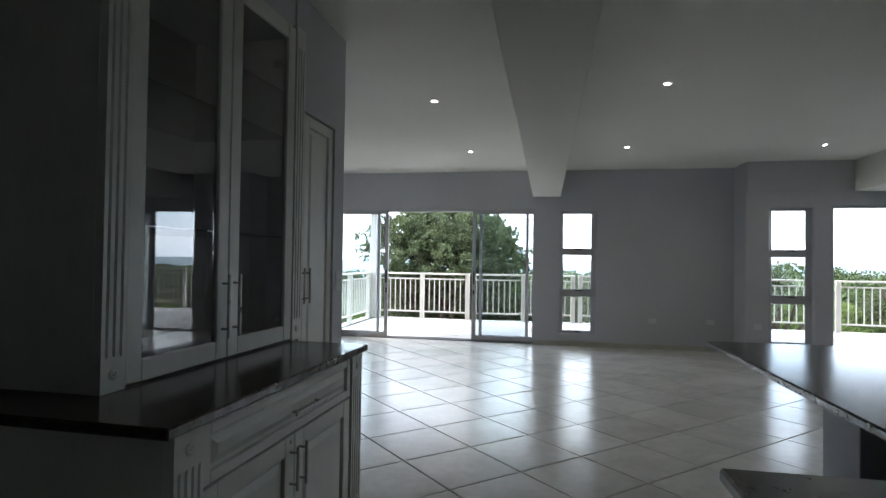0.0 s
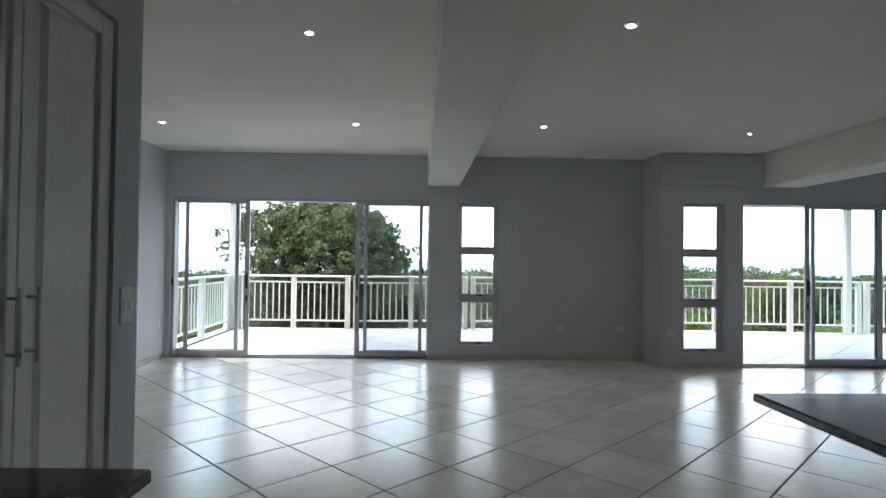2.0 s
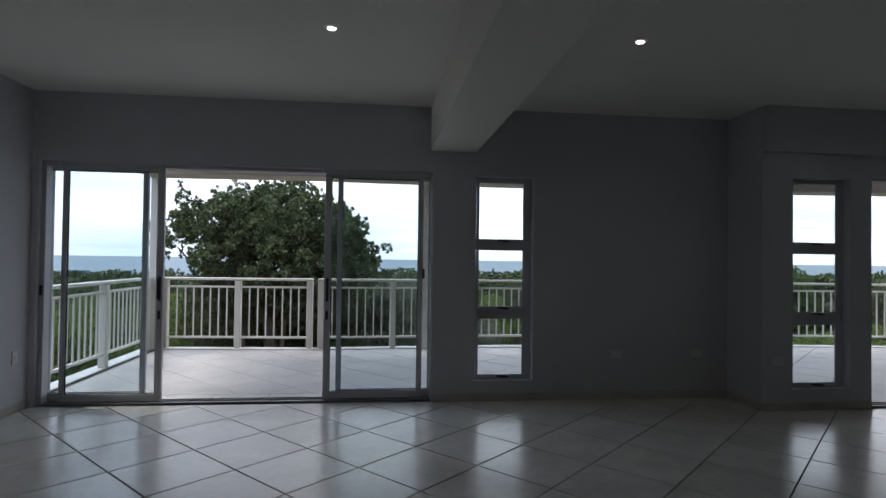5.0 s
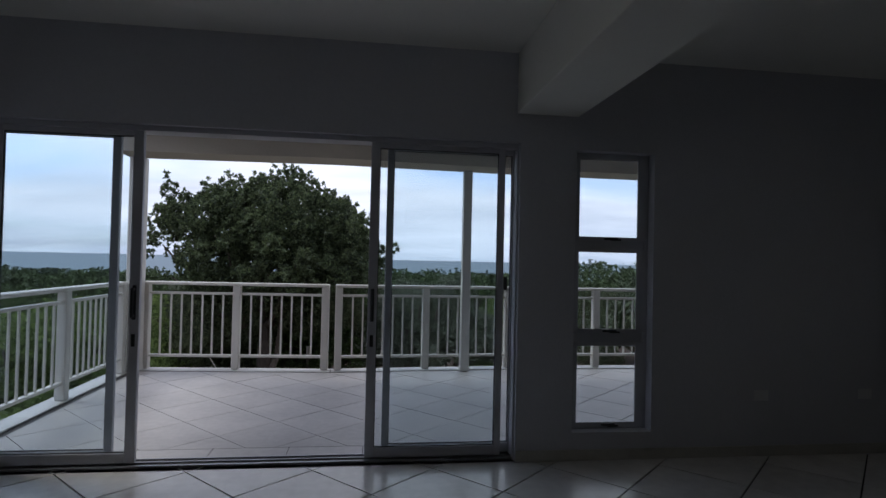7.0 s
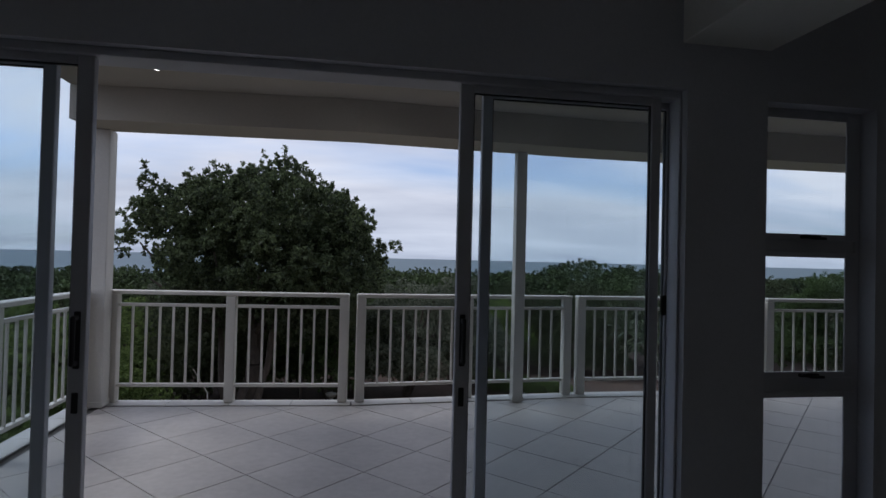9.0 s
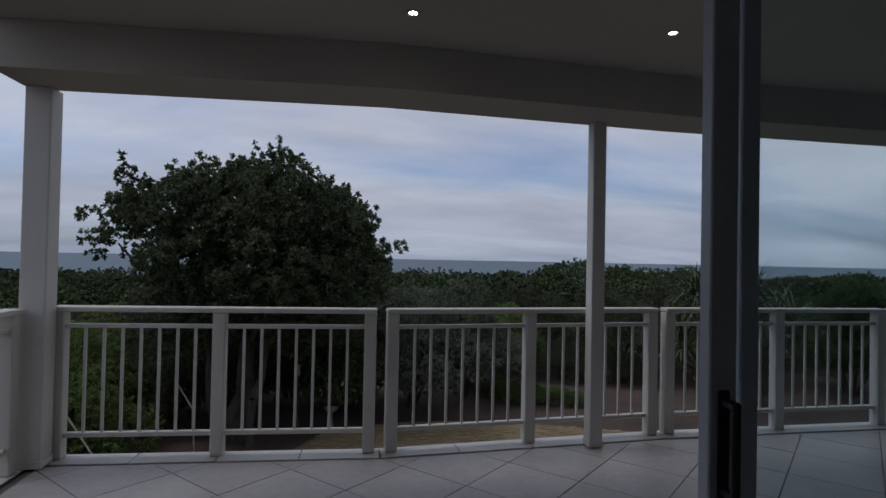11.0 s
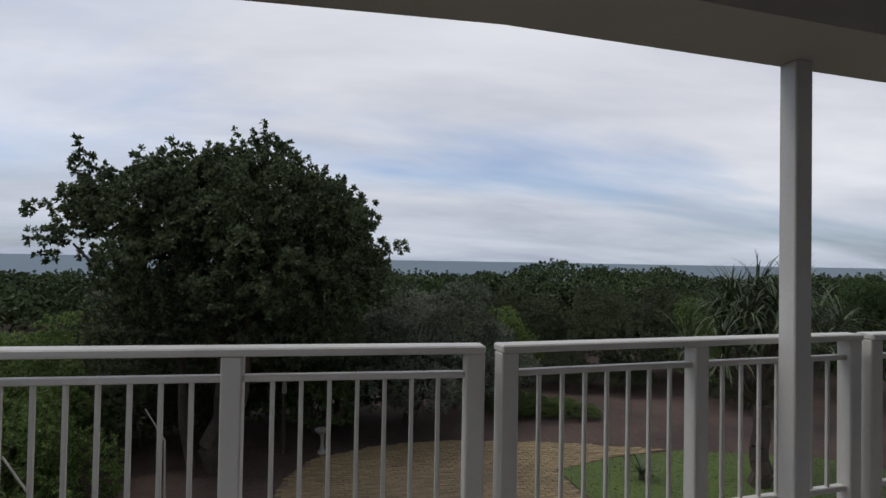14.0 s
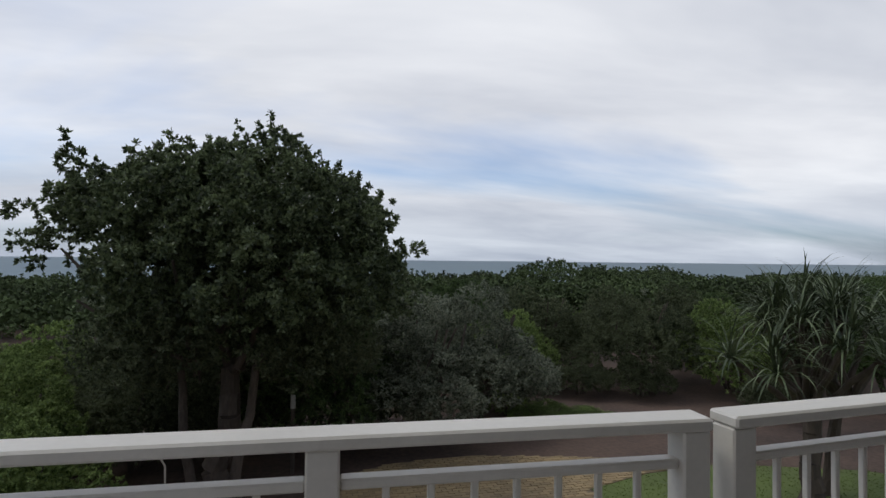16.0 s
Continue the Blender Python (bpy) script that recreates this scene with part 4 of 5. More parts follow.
def big_tree():
    rng = np.random.default_rng(7)
    base = Vector((-4.2, 22.3, GROUND))
    t = thing("tree", base, "broad dark green coastal tree with a dense domed crown", "tree")
    lobes = []
    # dome of balls, wider than high, and a lower arm reaching out to one side
    for k in range(64):
        a = rng.uniform(0, 2 * math.pi)
        h = rng.uniform(0.0, 1.0)
        rad = math.sqrt(max(0.0, 1 - h ** 2.2))
        r = rng.uniform(0.55, 0.95)
        lobes.append((2.1 * rad * math.cos(a) + 0.45 + 0.3 * (1 - h), 2.2 * rad * math.sin(a), 3.4 + 2.45 * h, r, 0.85))
    for k in range(30):
        lobes.append((rng.uniform(-1.5, 2.3), rng.uniform(-1.7, 1.7), rng.uniform(3.0, 5.4), rng.uniform(0.7, 1.0), 0.85))
    for x, z, r in ((-1.7, 5.2, 0.55), (-1.9, 5.6, 0.42), (-2.3, 5.5, 0.42), (-2.6, 5.2, 0.42), (-2.85, 4.8, 0.42), (-3.15, 4.55, 0.34), (-3.1, 5.05, 0.28), (-2.3, 4.75, 0.5), (-2.65, 4.25, 0.3), (-2.95, 4.15, 0.22), (-2.3, 3.95, 0.25), (-2.7, 5.55, 0.32), (-2.85, 5.8, 0.18), (-2.3, 5.85, 0.34), (-2.4, 6.05, 0.18), (-1.55, 5.95, 0.34), (-1.4, 6.15, 0.2), (-0.85, 6.3, 0.3), (2.95, 4.3, 0.45), (3.2, 3.9, 0.36), (1.75, 5.85, 0.4), (1.0, 6.35, 0.42), (0.5, 6.5, 0.36), (1.5, 6.15, 0.34), (0.0, 6.45, 0.3), (2.2, 5.5, 0.4), (-0.1, 6.25, 0.36), (2.5, 5.1, 0.45), (2.6, 3.3, 0.5)):
        lobes.append((x * 1.01 if x < 0 else x, rng.uniform(-0.7, 0.7), z + 0.12, r, 0.9))
    for k in range(16):
        a, q = rng.uniform(0, 2 * math.pi), math.sqrt(rng.uniform(0, 1))
        lobes.append((-2.2 + 0.75 * q * math.cos(a), rng.uniform(-0.8, 0.8), 5.2 + 0.55 * q * math.sin(a), rng.uniform(0.22, 0.36), 0.9))
    for k in range(120):
        a, h = rng.uniform(0, 2 * math.pi), rng.uniform(0.05, 1.0) ** 0.8
        rad = math.sqrt(max(0.0, 1 - h ** 2.2))
        e = rng.uniform(0.65, 1.12)
        lobes.append(((2.1 * rad + e * rad) * math.cos(a) + 0.45 + 0.3 * (1 - h), (2.2 * rad + e * rad) * math.sin(a), 3.4 + 2.45 * h + e * 0.72 * h, rng.uniform(0.14, 0.26), 1.1))
    pts, outs = lobed_crown(lobes, 310, rng)
    # leafy twigs that stand out of the crown and break its outline
    pick = np.where(pts[:, 2] > 3.9)[0]
    pick = pick[rng.integers(0, len(pick), 330)]
    tp, to = [], []
    for k in pick:
        way = Vector(outs[k]) * 0.8 + Vector((0, 0, 0.55)) + Vector(rng.normal(size=3)) * 0.25
        reach = rng.uniform(0.12, 0.42)
        for f in (0.3, 0.55, 0.8, 1.0):
            tp.append(np.array(Vector(pts[k]) + way.normalized() * reach * f) + rng.normal(size=3) * 0.03)
            to.append(np.array(way.normalized()))
    pts, outs = np.concatenate([pts, np.array(tp)]), np.concatenate([outs, np.array(to)])
    attach("crown", leaf_mesh("tree_crown", pts, outs, 19, 0.088, 0.045, 0.62, rng), M_LEAF, t, "dense rosettes of glossy dark green leaves")
    low = [(rng.uniform(-2.3, 2.6), rng.uniform(-1.5, 1.3), rng.uniform(2.4, 3.2), rng.uniform(0.5, 0.75), 0.8) for k in range(34)]
    pts, outs = lobed_crown(low, 260, rng, -0.8)
    attach("lower_crown", leaf_mesh("tree_low_crown", pts, outs, 15, 0.085, 0.038, 0.7, rng), M_LEAF_BROWN, t, "dusty brown-green foliage on the lower boughs")
    bm = bmesh.new()
    limb(bm, (0, 0, 0), (0.1, 0, 2.4), 0.24, 0.17, rng)
    part("trunk", bm, M_BARK, t, "grey-brown main stem")
    for foot, head, r in (((0.3, -0.4, 0), (0.6, -0.3, 2.6), 0.11), ((-0.45, -0.2, 0), (-0.8, 0, 2.6), 0.10)):
        bm = bmesh.new()
        limb(bm, foot, head, r, r * 0.65, rng)
        part("side_stem", bm, M_BARK, t)
    bm = bmesh.new()
    for x, y, z in ((-2.8, 0.1, 4.6), (-1.6, 0.6, 5.6), (0.2, -0.4, 6.0), (1.5, 0.5, 5.5), (2.7, 0.0, 4.1), (-0.6, -1.6, 4.4), (1.2, -1.6, 4.3), (0.4, 1.6, 4.8), (-2.4, -0.3, 3.7), (-0.4, 0.1, 6.5)):
        limb(bm, (0.1 if x > -0.5 else -0.5, 0, 2.3), (x, y, z), 0.09, 0.02, rng, 6, 0.07)
    part("branch", bm, M_BARK, t, "spreading limbs inside the crown")


big_tree()


def shrub_kind(seed, height, radius, leaf, width, per, density, spread=0.75, droop=0.0, lobes=16):
    """Crown and stem meshes for one kind of shrub standing at the origin."""
    rng = np.random.default_rng(seed)
    balls = []
    for k in range(lobes):
        a, q = rng.uniform(0, 2 * math.pi), math.sqrt(rng.uniform(0, 1))
        h = 1 - 0.55 * q ** 2
        balls.append((radius * 0.72 * q * math.cos(a), radius * 0.72 * q * math.sin(a), height * h * rng.uniform(0.55, 0.82), radius * rng.uniform(0.26, 0.42), 0.85))
    for k in range(6):
        a = k / 6 * 2 * math.pi + rng.uniform(-0.3, 0.3)
        balls.append((radius * 0.7 * math.cos(a), radius * 0.7 * math.sin(a), height * 0.32, radius * 0.36, 0.9))
    pts, outs = lobed_crown(balls, density, rng, -0.6)
    crown = leaf_mesh("shrub_crown", pts, outs, per, leaf, width, spread, rng, droop)
    bm = bmesh.new()
    for k in range(5):
        a = rng.uniform(0, 2 * math.pi)
        limb(bm, (0.15 * math.cos(a), 0.15 * math.sin(a), 0), (radius * 0.5 * math.cos(a), radius * 0.5 * math.sin(a), height * 0.7), 0.05, 0.02, rng, 4, 0.12)
    stem = bpy.data.meshes.new("shrub_stem")
    bm.to_mesh(stem)
    bm.free()
    stem.materials.append(M_BARK)
    return crown, stem


KINDS = {
    "silver": (shrub_kind(11, 4.2, 2.0, 0.095, 0.030, 16, 380), M_LEAF_SILVER, "rounded silvery grey-green coastal shrub"),
    "dark": (shrub_kind(12, 3.9, 2.1, 0.085, 0.036, 15, 360), M_LEAF_BROWN, "dusty dark green coastal shrub with bare stems"),
    "fresh": (shrub_kind(13, 2.9, 2.0, 0.075, 0.034, 16, 460, droop=0.1), M_LEAF_BRIGHT, "leafy fresh green coastal shrub"),
    "deep": (shrub_kind(14, 3.8, 2.2, 0.085, 0.038, 15, 400), M_LEAF_DEEP, "dense deep green coastal shrub"),
}
for k in KINDS:
    KINDS[k][0][0].materials.append(KINDS[k][1])


def shrub(kind, x, y, s=1.0, sz=1.0, turn=0.0):
    (crown, stem), mat, label = KINDS[kind]
    t = thing("shrub", (x, y, ground_height(x, y) - 0.02), label, "shrub", "shrubs behind the garden")
    t.rotation_euler = (0, 0, turn)
    t.scale = (s, s, s * sz)
    for name, me in (("crown", crown), ("stem", stem)):
        ob = new(name, me)
        ob.parent = t


rs = random.Random(5)
for kind, x, y, s, sz in (
    ("silver", 0.1, 24.9, 1.15, 0.84), ("silver", 1.9, 26.0, 1.1, 0.92), ("deep", -2.2, 24.6, 1.0, 0.9), ("dark", -5.0, 25.2, 1.0, 0.95), ("dark", -3.4, 26.4, 0.9, 0.9), ("dark", -6.2, 24.0, 0.75, 1.0),
    ("dark", 8.8, 29.0, 1.12, 0.98), ("fresh", 4.0, 29.6, 0.95, 1.1), ("dark", 6.4, 32.0, 1.05, 1.0), ("deep", 3.4, 33.0, 1.0, 1.02), ("fresh", 11.8, 27.6, 1.1, 1.1), ("dark", 12.8, 31.0, 1.1, 1.0),
    ("fresh", -8.9, 19.6, 1.2, 0.95), ("fresh", -7.3, 17.8, 0.75, 0.85), ("fresh", -10.5, 23.0, 1.25, 0.92), ("fresh", -9.0, 26.0, 1.1, 1.0), ("dark", -6.4, 25.6, 0.9, 0.9), ("dark", -1.6, 25.2, 0.9, 0.9), ("fresh", -12.2, 21.8, 1.3, 0.92), ("fresh", -11.6, 18.0, 1.2, 0.95), ("deep", -14.0, 22.5, 1.1, 0.88),
    ("fresh", 2.9, 26.6, 0.42, 0.75), ("dark", 6.2, 28.2, 0.55, 0.8), ("dark", 8.0, 27.4, 0.55, 0.75), ("fresh", 3.7, 25.4, 0.5, 0.45), ("fresh", 4.9, 25.0, 0.45, 0.4), ("dark", 10.6, 24.6, 0.5, 0.8), ("deep", 15.5, 25.0, 1.1, 1.05), ("dark", 18.5, 22.5, 1.2, 1.0), ("fresh", 13.4, 19.2, 1.0, 1.0), ("deep", 14.8, 15.6, 1.0, 1.0), ("fresh", 16.5, 12.5, 1.0, 1.0), ("dark", 16.6, 29.5, 1.2, 1.0),
    ("fresh", -8.4, 20.6, 1.0, 1.0), ("fresh", -6.9, 19.7, 0.78, 1.08), ("fresh", -6.7, 17.4, 0.5, 0.8), ("fresh", -7.4, 16.6, 0.75, 0.8), ("fresh", -9.8, 16.0, 0.9, 0.9), ("fresh", -8.2, 22.4, 0.95, 1.05), ("fresh", -7.2, 14.4, 0.8, 0.8), ("fresh", -9.8, 13.2, 1.1, 0.8), ("deep", -13.0, 14.5, 1.2, 0.9), ("fresh", -7.6, 10.6, 0.8, 0.7), ("fresh", -11.0, 9.4, 1.0, 0.8),
):
    shrub(kind, x, y, s, sz, rs.uniform(0, 6.28))
for i in range(46):
    x, y = rs.uniform(-30, 42), rs.uniform(29, 44)
    if (abs(x - 6) < 6 and y < 34) or (abs(x + 3) < 4 and y < 27):
        continue
    shrub(rs.choice(("deep", "dark", "fresh", "silver", "deep")), x, y, rs.uniform(0.8, 1.05), rs.uniform(0.7, 0.84), rs.uniform(0, 6.28))


def far_bush():
    """The unbroken dune thicket out to the beach, as one mass of leaf clumps."""
    rng = np.random.default_rng(21)
    pts, outs = [], []
    n = 1900
    y = 40 + 95 * rng.uniform(0, 1, n) ** 1.3
    x = rng.uniform(-1, 1, n) * (y * 1.15) + y * 0.15
    for cx, cy in zip(x, y):
        r = rng.uniform(1.3, 2.4) * (1 + (cy - 40) / 200)
        hump = 1.1 * math.exp(-((cx - 34) / 9.0) ** 2 - ((cy - 88) / 14.0) ** 2) + 0.8 * math.exp(-((cx - 50) / 6.0) ** 2 - ((cy - 92) / 14.0) ** 2)
        h = ground_height(cx, cy) + 1.3 - 1.2 * (min(cy, 95) - 40) / 50 + 1.75 * hump + 0.75 * noise.noise(Vector((cx * 0.06, cy * 0.06, 0.3)))
        h -= 0.6 * min(1.0, max(0.0, (-6 - cx) / 14))
        m = int(26 + 6 * r)
        v = random_unit(m, rng)
        v[:, 2] = np.abs(v[:, 2])
        pts.append(np.array((cx, cy, h)) + v * r * rng.uniform(0.75, 1.05, (m, 1)) * np.array((1, 1, 0.72)))
        outs.append(v)
    pts, outs = np.concatenate(pts), np.concatenate(outs)
    return leaf_mesh("far_bush", pts, outs, 11, 0.27, 0.18, 0.8, rng)


me = far_bush()
me.materials.append(material("thicket_leaf", (0.036, 0.052, 0.023), 0.7, var=0.5, scale=0.09, fine=0.5, second=(0.095, 0.130, 0.052), island=0.25, spec=0.15))
tagged(new("dune_thicket", me), "dense green dune thicket stretching to the beach", "thicket", kind="stuff")


def strap_leaf(bm, base, way, length, width, curl, rng):
    """Long tapering leaf that arches over."""
    side = way.cross(Vector((0, 0, 1)))
    side = side.normalized() if side.length > 0.05 else Vector((1, 0, 0))
    p, d = base.copy(), way.normalized()
    rows = []
    n = 6
    for i in range(n + 1):
        f = i / n
        w = width * (1 - f) ** 0.7 * (0.75 + 0.5 * f * (1 - f))
        nrm = side.cross(d).normalized()
        rows.append((bm.verts.new(p - side * w), bm.verts.new(p - nrm * w * 0.35), bm.verts.new(p + side * w)))
        p = p + d * (length / n)
        d = (d + Vector((0, 0, -curl * (0.4 + f)))).normalized()
    for a, b in zip(rows, rows[1:]):
        bm.faces.new((a[0], a[1], b[1], b[0]))
        bm.faces.new((a[1], a[2], b[2], b[1]))


def spiky_tree():
    rng = np.random.default_rng(3)
    t = thing("tree_aloe", (6.35, 19.5, GROUND), "branching tree aloe with long arching strap leaves", "tree aloe")
    heads = []
    bm = bmesh.new()
    limb(bm, (0, 0, 0), (0.1, 0, 1.6), 0.20, 0.15, rng, 6, 0.03)
    part("trunk", bm, M_BARK, t, "pale grey-brown smooth trunk")
    bm = bmesh.new()
    limb(bm, (0.75, 0.3, 0), (0.9, 0.2, 1.7), 0.13, 0.10, rng, 6, 0.03)
    part("side_stem", bm, M_BARK, t)
    bm = bmesh.new()
    for k in range(30):
        a = rng.uniform(0, 2 * math.pi)
        q = math.sqrt(rng.uniform(0.0, 1))
        h = 4.32 - 1.0 * q ** 2 + rng.uniform(-0.3, 0.1)
        e = Vector((0.35 + 1.75 * q * math.cos(a), 1.4 * q * math.sin(a), h - 0.5))
        limb(bm, (0.1 if e.x < 0.5 else 0.9, 0.1, 1.6), e, 0.07, 0.045, rng, 5, 0.05)
        heads.append(e)
    part("branch", bm, M_BARK, t, "forking bare branches")
    for e in heads:
        bm = bmesh.new()
        for i in range(44):
            a = rng.uniform(0, 2 * math.pi)
            el = rng.uniform(-0.05, 1.35)
            d = Vector((math.cos(a) * math.cos(el), math.sin(a) * math.cos(el), math.sin(el)))
            strap_leaf(bm, e + Vector(rng.normal(size=3)) * 0.03, d, rng.uniform(0.7, 1.15), rng.uniform(0.022, 0.034), rng.uniform(0.25, 0.5), rng)
        part("leaf_rosette", bm, M_SPIKE, t, "rosette of arching green strap leaves")


spiky_tree()


def cycad(x, y):
    rng = np.random.default_rng(4)
    t = thing("garden_palm", (x, y, GROUND), "small spiky garden palm growing in the lawn", "plant")
    part("stem", tube((0, 0, 0), (0, 0, 0.16), 0.07, 0.05), M_BARK, t)
    bm = bmesh.new()
    for i in range(26):
        a, el = rng.uniform(0, 6.28), rng.uniform(0.2, 1.3)
        strap_leaf(bm, Vector((0, 0, 0.15)), Vector((math.cos(a) * math.cos(el), math.sin(a) * math.cos(el), math.sin(el))), rng.uniform(0.4, 0.6), 0.03, 0.25, rng)
    part("fronds", bm, M_SPIKE, t, "dark green arching fronds")


cycad(4.2, 20.2)

t = thing("bird_bath", (-2.1, 22.95, GROUND), "weathered concrete bird bath standing by the driveway", "bird bath")
part("pedestal", lathe([(0.10, 0), (0.10, 0.04), (0.055, 0.08), (0.036, 0.22), (0.045, 0.38), (0.065, 0.44)], 16), M_STONE, t)
part("basin", lathe([(0.065, 0.44), (0.14, 0.49), (0.17, 0.54), (0.16, 0.55), (0.13, 0.515), (0.02, 0.50)], 20), M_STONE, t, "shallow round concrete basin")
t = thing("garden_stake", (-4.95, 21.0, GROUND), "pale leaning wooden stick among the tree stems", "stick")
part("stick", tube((0.05, 0, 0), (0.03, 0, 1.07), 0.02, 0.016, 8), M_STICK, t)
part("bent_end", tube((0.032, 0, 1.062), (-0.33, 0.1, 1.62), 0.016, 0.01, 8), M_STICK, t)
t = thing("garden_stake", (-5.04, 18.2, GROUND), "long bleached wooden stick leaning into the green shrubs", "stick")
part("stick", tube((0, 0, 0), (-1.13, 0, 1.82), 0.02, 0.014, 8), M_STICK, t)
t = thing("garden_post", (-2.95, 23.1, GROUND), "short wooden post with a pale cap under the tree", "post")
part("post", tube((0, 0, 0), (0, 0, 1.35), 0.05, 0.045), M_BARK, t)
part("cap", tube((0, 0, 1.35), (0, 0, 1.62), 0.06, 0.05), M_STONE, t, "pale cap")


# grass blades on the lawn
def grass():
    rng = np.random.default_rng(9)
    n = 9000
    xs, ys = rng.uniform(1.8, 10.5, n * 2), rng.uniform(15.5, 21.6, n * 2)
    keep = [i for i in range(n * 2) if inside(xs[i], ys[i], LAWN)][:n]
    c = np.stack([xs[keep], ys[keep], np.full(len(keep), GROUND + 0.02)], axis=1)
    o = np.tile(np.array((0.0, 0.0, 1.0)), (len(c), 1))
    return leaf_mesh("grass", c, o, 3, 0.030, 0.012, 0.55, rng)


me = grass()
me.materials.append(M_GRASS)
tagged(new("grass", me), "short green grass blades on the lawn", "grass", kind="stuff")


# ---- tiles and pavers, last ----
def tile_mesh(name, side, gap, drop, chamfer, mat):
    bm = bmesh.new()
    h = side / 2 - gap / 2
    ring = lambda r, z: [bm.verts.new((sx * r, sy * r, z)) for sx, sy in ((-1, -1), (1, -1), (1, 1), (-1, 1))]
    a, b, c = ring(h, -drop), ring(h, -chamfer), ring(h - chamfer, 0)
    for p, q in ((a, b), (b, c)):
        for i in range(4):
            bm.faces.new((p[i], p[(i + 1) % 4], q[(i + 1) % 4], q[i]))
    bm.faces.new(c)
    me = bpy.data.meshes.new(name)
    bm.to_mesh(me)
    bm.free()
    me.materials.append(mat)
    return me


def clip_poly(poly, axis, limit, keep_below):
    out = []
    for p, q in zip(poly, poly[1:] + poly[:1]):
        a, b = (limit - p[axis], limit - q[axis]) if keep_below else (p[axis] - limit, q[axis] - limit)
        if a >= 0:
            out.append(p)
        if (a > 0) != (b > 0) and a != b:
            f = a / (a - b)
            out.append(tuple(p[i] + (q[i] - p[i]) * f for i in range(2)))
    return out


def lay_tiles(parent, name, anchor, side, gap, turn, z, mat, regions, near, limit, whole, fronts=None):
    """Diagonal tiling: whole tiles near the walk are pieces of their own, the rest and the cut ones are one mesh."""
    me = tile_mesh(name, side, gap, 0.011, 0.0025, mat)
    c, s = math.cos(radians(45 + turn)), math.sin(radians(45 + turn))
    u, v = Vector((c, s)) * side, Vector((-s, c)) * side
    cells = []
    for i in range(-40, 41):
        for j in range(-40, 41):
            p = Vector(anchor) + u * (i + 0.5) + v * (j + 0.5)
            if not any(r[0] - side < p.x < r[1] + side and r[2] - side < p.y < r[3] + side for r in regions):
                continue
            h = 0.5 * (1 - gap / side)
            quad = [tuple(p + u * a * h * 1.0 + v * b * h * 1.0) for a, b in ((-1, -1), (1, -1), (1, 1), (-1, 1))]
            cells.append((p, quad))
    singles, rest = [], []
    for p, quad in cells:
        if all(whole(*q) for q in quad):
            singles.append(p)
        else:
            rest.append((p, quad))
    singles.sort(key=lambda p: (p - Vector(near)).length)
    for p in singles[:limit]:
        ob = new(name, me)
        ob.parent = parent
        ob.matrix_local = pose(p.x, p.y, z, 0, 0, 45 + turn)
    bm = bmesh.new()

    def slab(poly):
        if len(poly) < 3:
            return
        low, top = [bm.verts.new((x, y, z - 0.011)) for x, y in poly], [bm.verts.new((x, y, z)) for x, y in poly]
        bm.faces.new(top)
        for i in range(len(poly)):
            k = (i + 1) % len(poly)
            bm.faces.new((low[i], low[k], top[k], top[i]))

    for p in singles[limit:]:
        h = 0.5 * (1 - gap / side)
        slab([tuple(p + u * a * h + v * b * h) for a, b in ((-1, -1), (1, -1), (1, 1), (-1, 1))])
    for p, quad in rest:
        for n, (x0, x1, y0, y1) in enumerate(regions):
            poly = quad
            if fronts:
                (xa, ya), (xb, yb) = FRONT[fronts[n]], FRONT[fronts[n] + 1]
                slope = (yb - ya) / (xb - xa)
                sheared = clip_poly([(x, y - (ya + (x - xa) * slope - 0.13)) for x, y in poly], 1, 0.0, True)
                poly = [(x, y + (ya + (x - xa) * slope - 0.13)) for x, y in sheared]
            for axis, lim, below in ((0, x0, False), (0, x1, True), (1, y0, False), (1, y1, True)):
                poly = clip_poly(poly, axis, lim, below) if poly else poly
            slab(poly)
    bmesh.ops.recalc_face_normals(bm, faces=bm.faces)
    ob = part("cut_tiles", bm, mat, parent)
    ob["kind"] = "stuff"


lay_tiles(floor, "tile", (-0.42, 6.515), 0.5475, 0.009, -1.6, 0.0, M_TILE, [(LEFT, JOG, BACK, SEA_Y + 0.04), (JOG, RIGHT, BACK, EAST_Y + 0.04)], (0.2, 6.0), 300,
          lambda x, y: LEFT < x < RIGHT and BACK < y < (SEA_Y + 0.04 if x < JOG else EAST_Y + 0.04))


def deck_front(x):
    for (xa, ya), (xb, yb) in zip(FRONT, FRONT[1:]):
        if xa <= x <= xb:
            return ya + (yb - ya) * (x - xa) / (xb - xa)
    return FRONT[0][1] if x < FRONT[0][0] else FRONT[-1][1]


deck_regions = [(-3.79, FRONT[1][0], 9.71, 0), (FRONT[1][0], FRONT[2][0], 9.71, 1), (FRONT[2][0], FRONT[3][0], 9.71, 2), (FRONT[3][0], JOG + 0.2, 9.71, 3), (JOG + 0.2, FRONT[4][0], EAST_T - 0.05, 3), (FRONT[4][0], FRONT[5][0], EAST_T - 0.05, 4), (FRONT[5][0], FRONT[6][0], EAST_T - 0.05, 5)]
lay_tiles(deck, "tile", (-1.865, 11.08), 0.52, 0.006, -2.0, DECK_Z, M_DECKTILE, [(x0, x1, y0, 13.0) for x0, x1, y0, k in deck_regions], (-0.5, 11.0), 200,
          lambda x, y: -3.79 < x < 11.0 and (9.71 if x < JOG + 0.2 else EAST_T - 0.05) < y < deck_front(x) - 0.13, [k for x0, x1, y0, k in deck_regions])

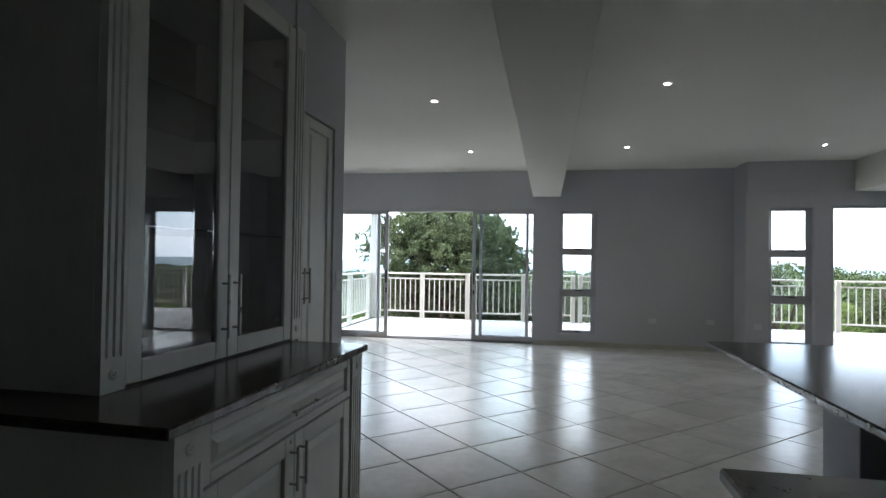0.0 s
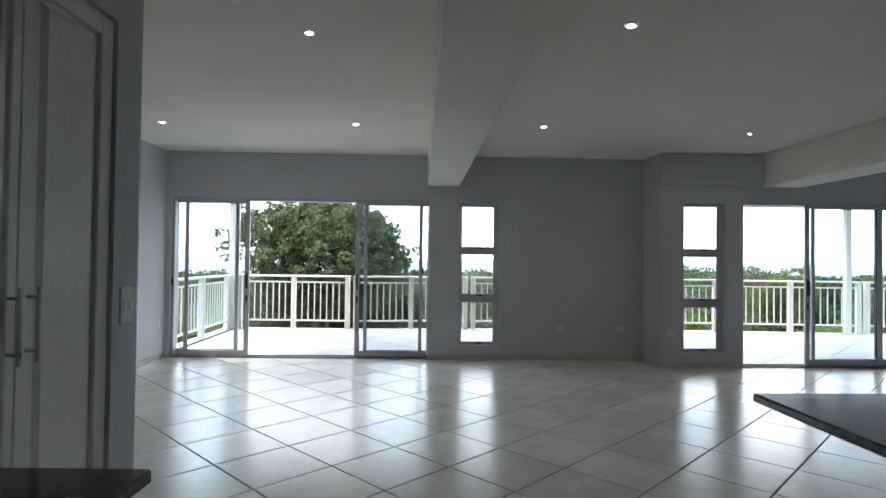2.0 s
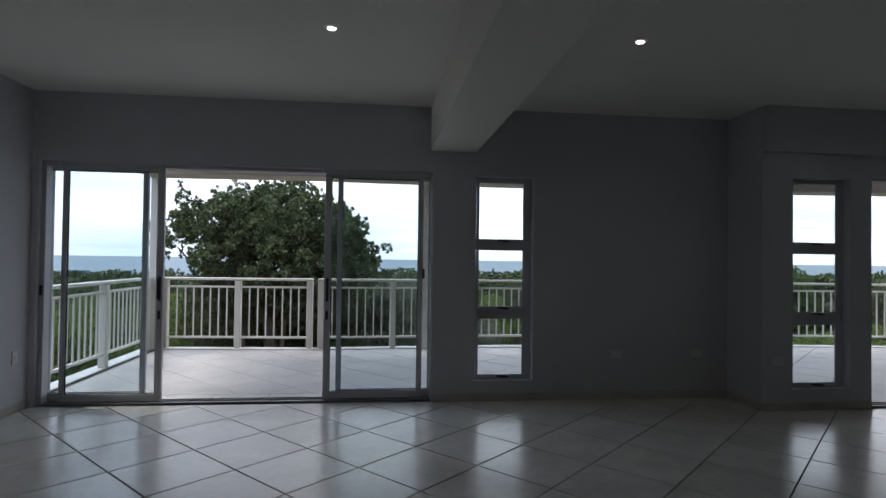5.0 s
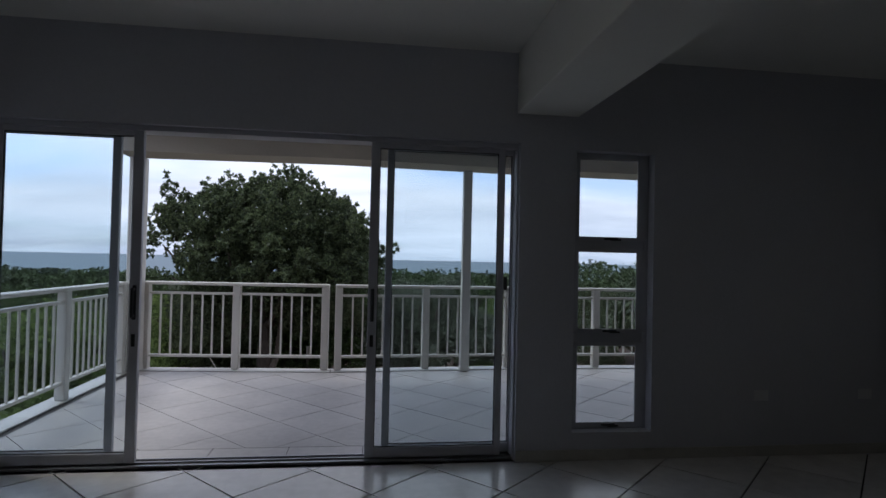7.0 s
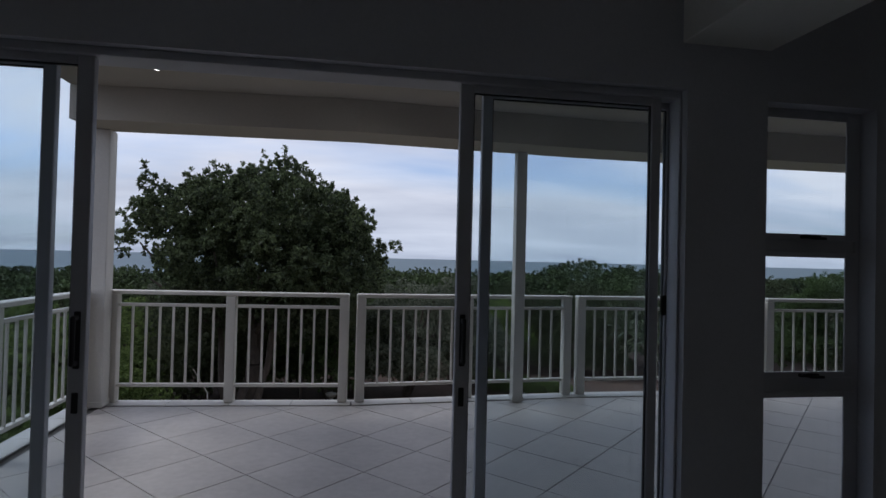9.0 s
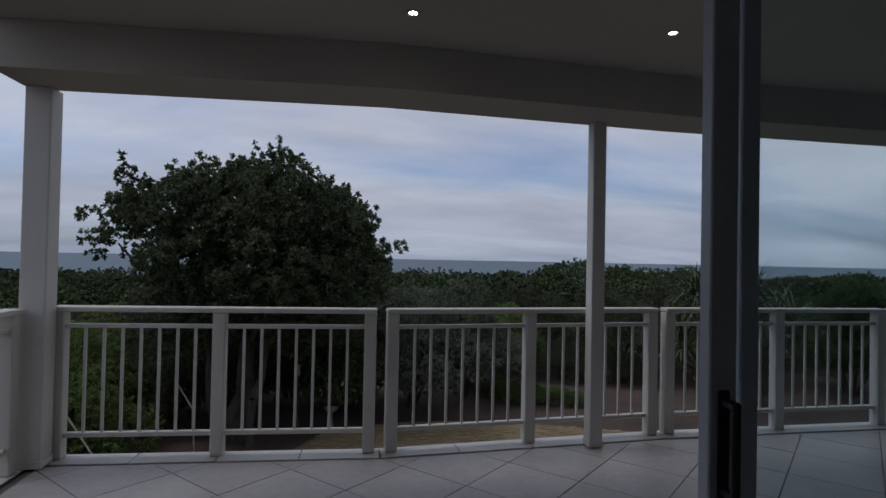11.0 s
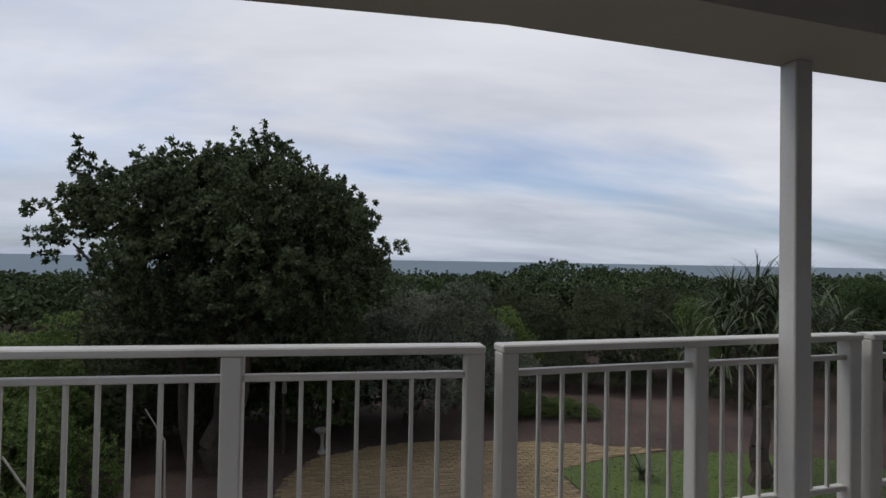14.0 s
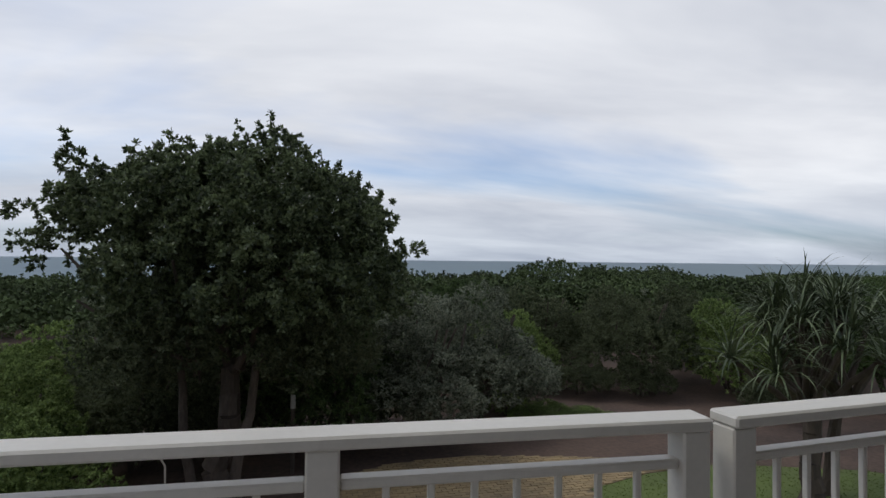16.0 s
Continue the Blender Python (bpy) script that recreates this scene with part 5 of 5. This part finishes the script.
# row of cut tiles along the foot of the sea wall
row_me = None
for i in range(13):
    if row_me is None:
        ob = part("sill_tile", box((-0.257, -0.1225, -0.0095), (0.257, 0.1225, 0.0), 0.002), M_DECKTILE, deck)
        row_me = ob.data
    else:
        ob = new("sill_tile", row_me)
        ob.parent = deck
    ob.location = (-3.53 + 0.52 * i, 9.583, DECK_Z)


def pavers():
    me = None
    near_pieces = 0
    bm = bmesh.new()
    rg = random.Random(8)
    w, d = 0.21, 0.105
    row = 0
    y = 15.0
    while y < 23.4:
        x = -3.4 + (row % 2) * w / 2
        while x < 6.0:
            if inside(x - w * 0.4, y, PAVING) and inside(x + w * 0.4, y, PAVING) and inside(x, y + 0.04, PAVING):
                lift = rg.uniform(-0.004, 0.006)
                lo, hi = (x - w / 2 + 0.003, y - d / 2 + 0.003), (x + w / 2 - 0.003, y + d / 2 - 0.003)
                z0, z1 = GROUND + 0.005, GROUND + 0.030 + lift
                if y > 19.2 and -1.4 < x < 1.6 and near_pieces < 290:
                    if me is None:
                        b2 = box((-w / 2 + 0.003, -d / 2 + 0.003, -0.02), (w / 2 - 0.003, d / 2 - 0.003, 0.0), 0.004)
                        ob = part("paver", b2, M_PAVER_ONE, paving)
                        me = ob.data
                    else:
                        ob = new("paver", me)
                        ob.parent = paving
                    ob.matrix_local = pose(x, y, z1, rg.uniform(-1, 1), rg.uniform(-1, 1), rg.uniform(-1.5, 1.5))
                    near_pieces += 1
                else:
                    low = [bm.verts.new((px, py, z0)) for px, py in ((lo[0], lo[1]), (hi[0], lo[1]), (hi[0], hi[1]), (lo[0], hi[1]))]
                    top = [bm.verts.new((px, py, z1)) for px, py in ((lo[0] + 0.006, lo[1] + 0.006), (hi[0] - 0.006, lo[1] + 0.006), (hi[0] - 0.006, hi[1] - 0.006), (lo[0] + 0.006, hi[1] - 0.006))]
                    bm.faces.new(top)
                    for i in range(4):
                        bm.faces.new((low[i], low[(i + 1) % 4], top[(i + 1) % 4], top[i]))
            x += w
        y += d
        row += 1
    ob = part("more_pavers", bm, M_PAVER, paving)
    ob["kind"] = "stuff"


M_PAVER_ONE = material("tan_clay_paver_single", (0.235, 0.172, 0.090), 0.85, var=0.22, scale=0.9, fine=14, bump=0.3, obj_random=0.3)
pavers()
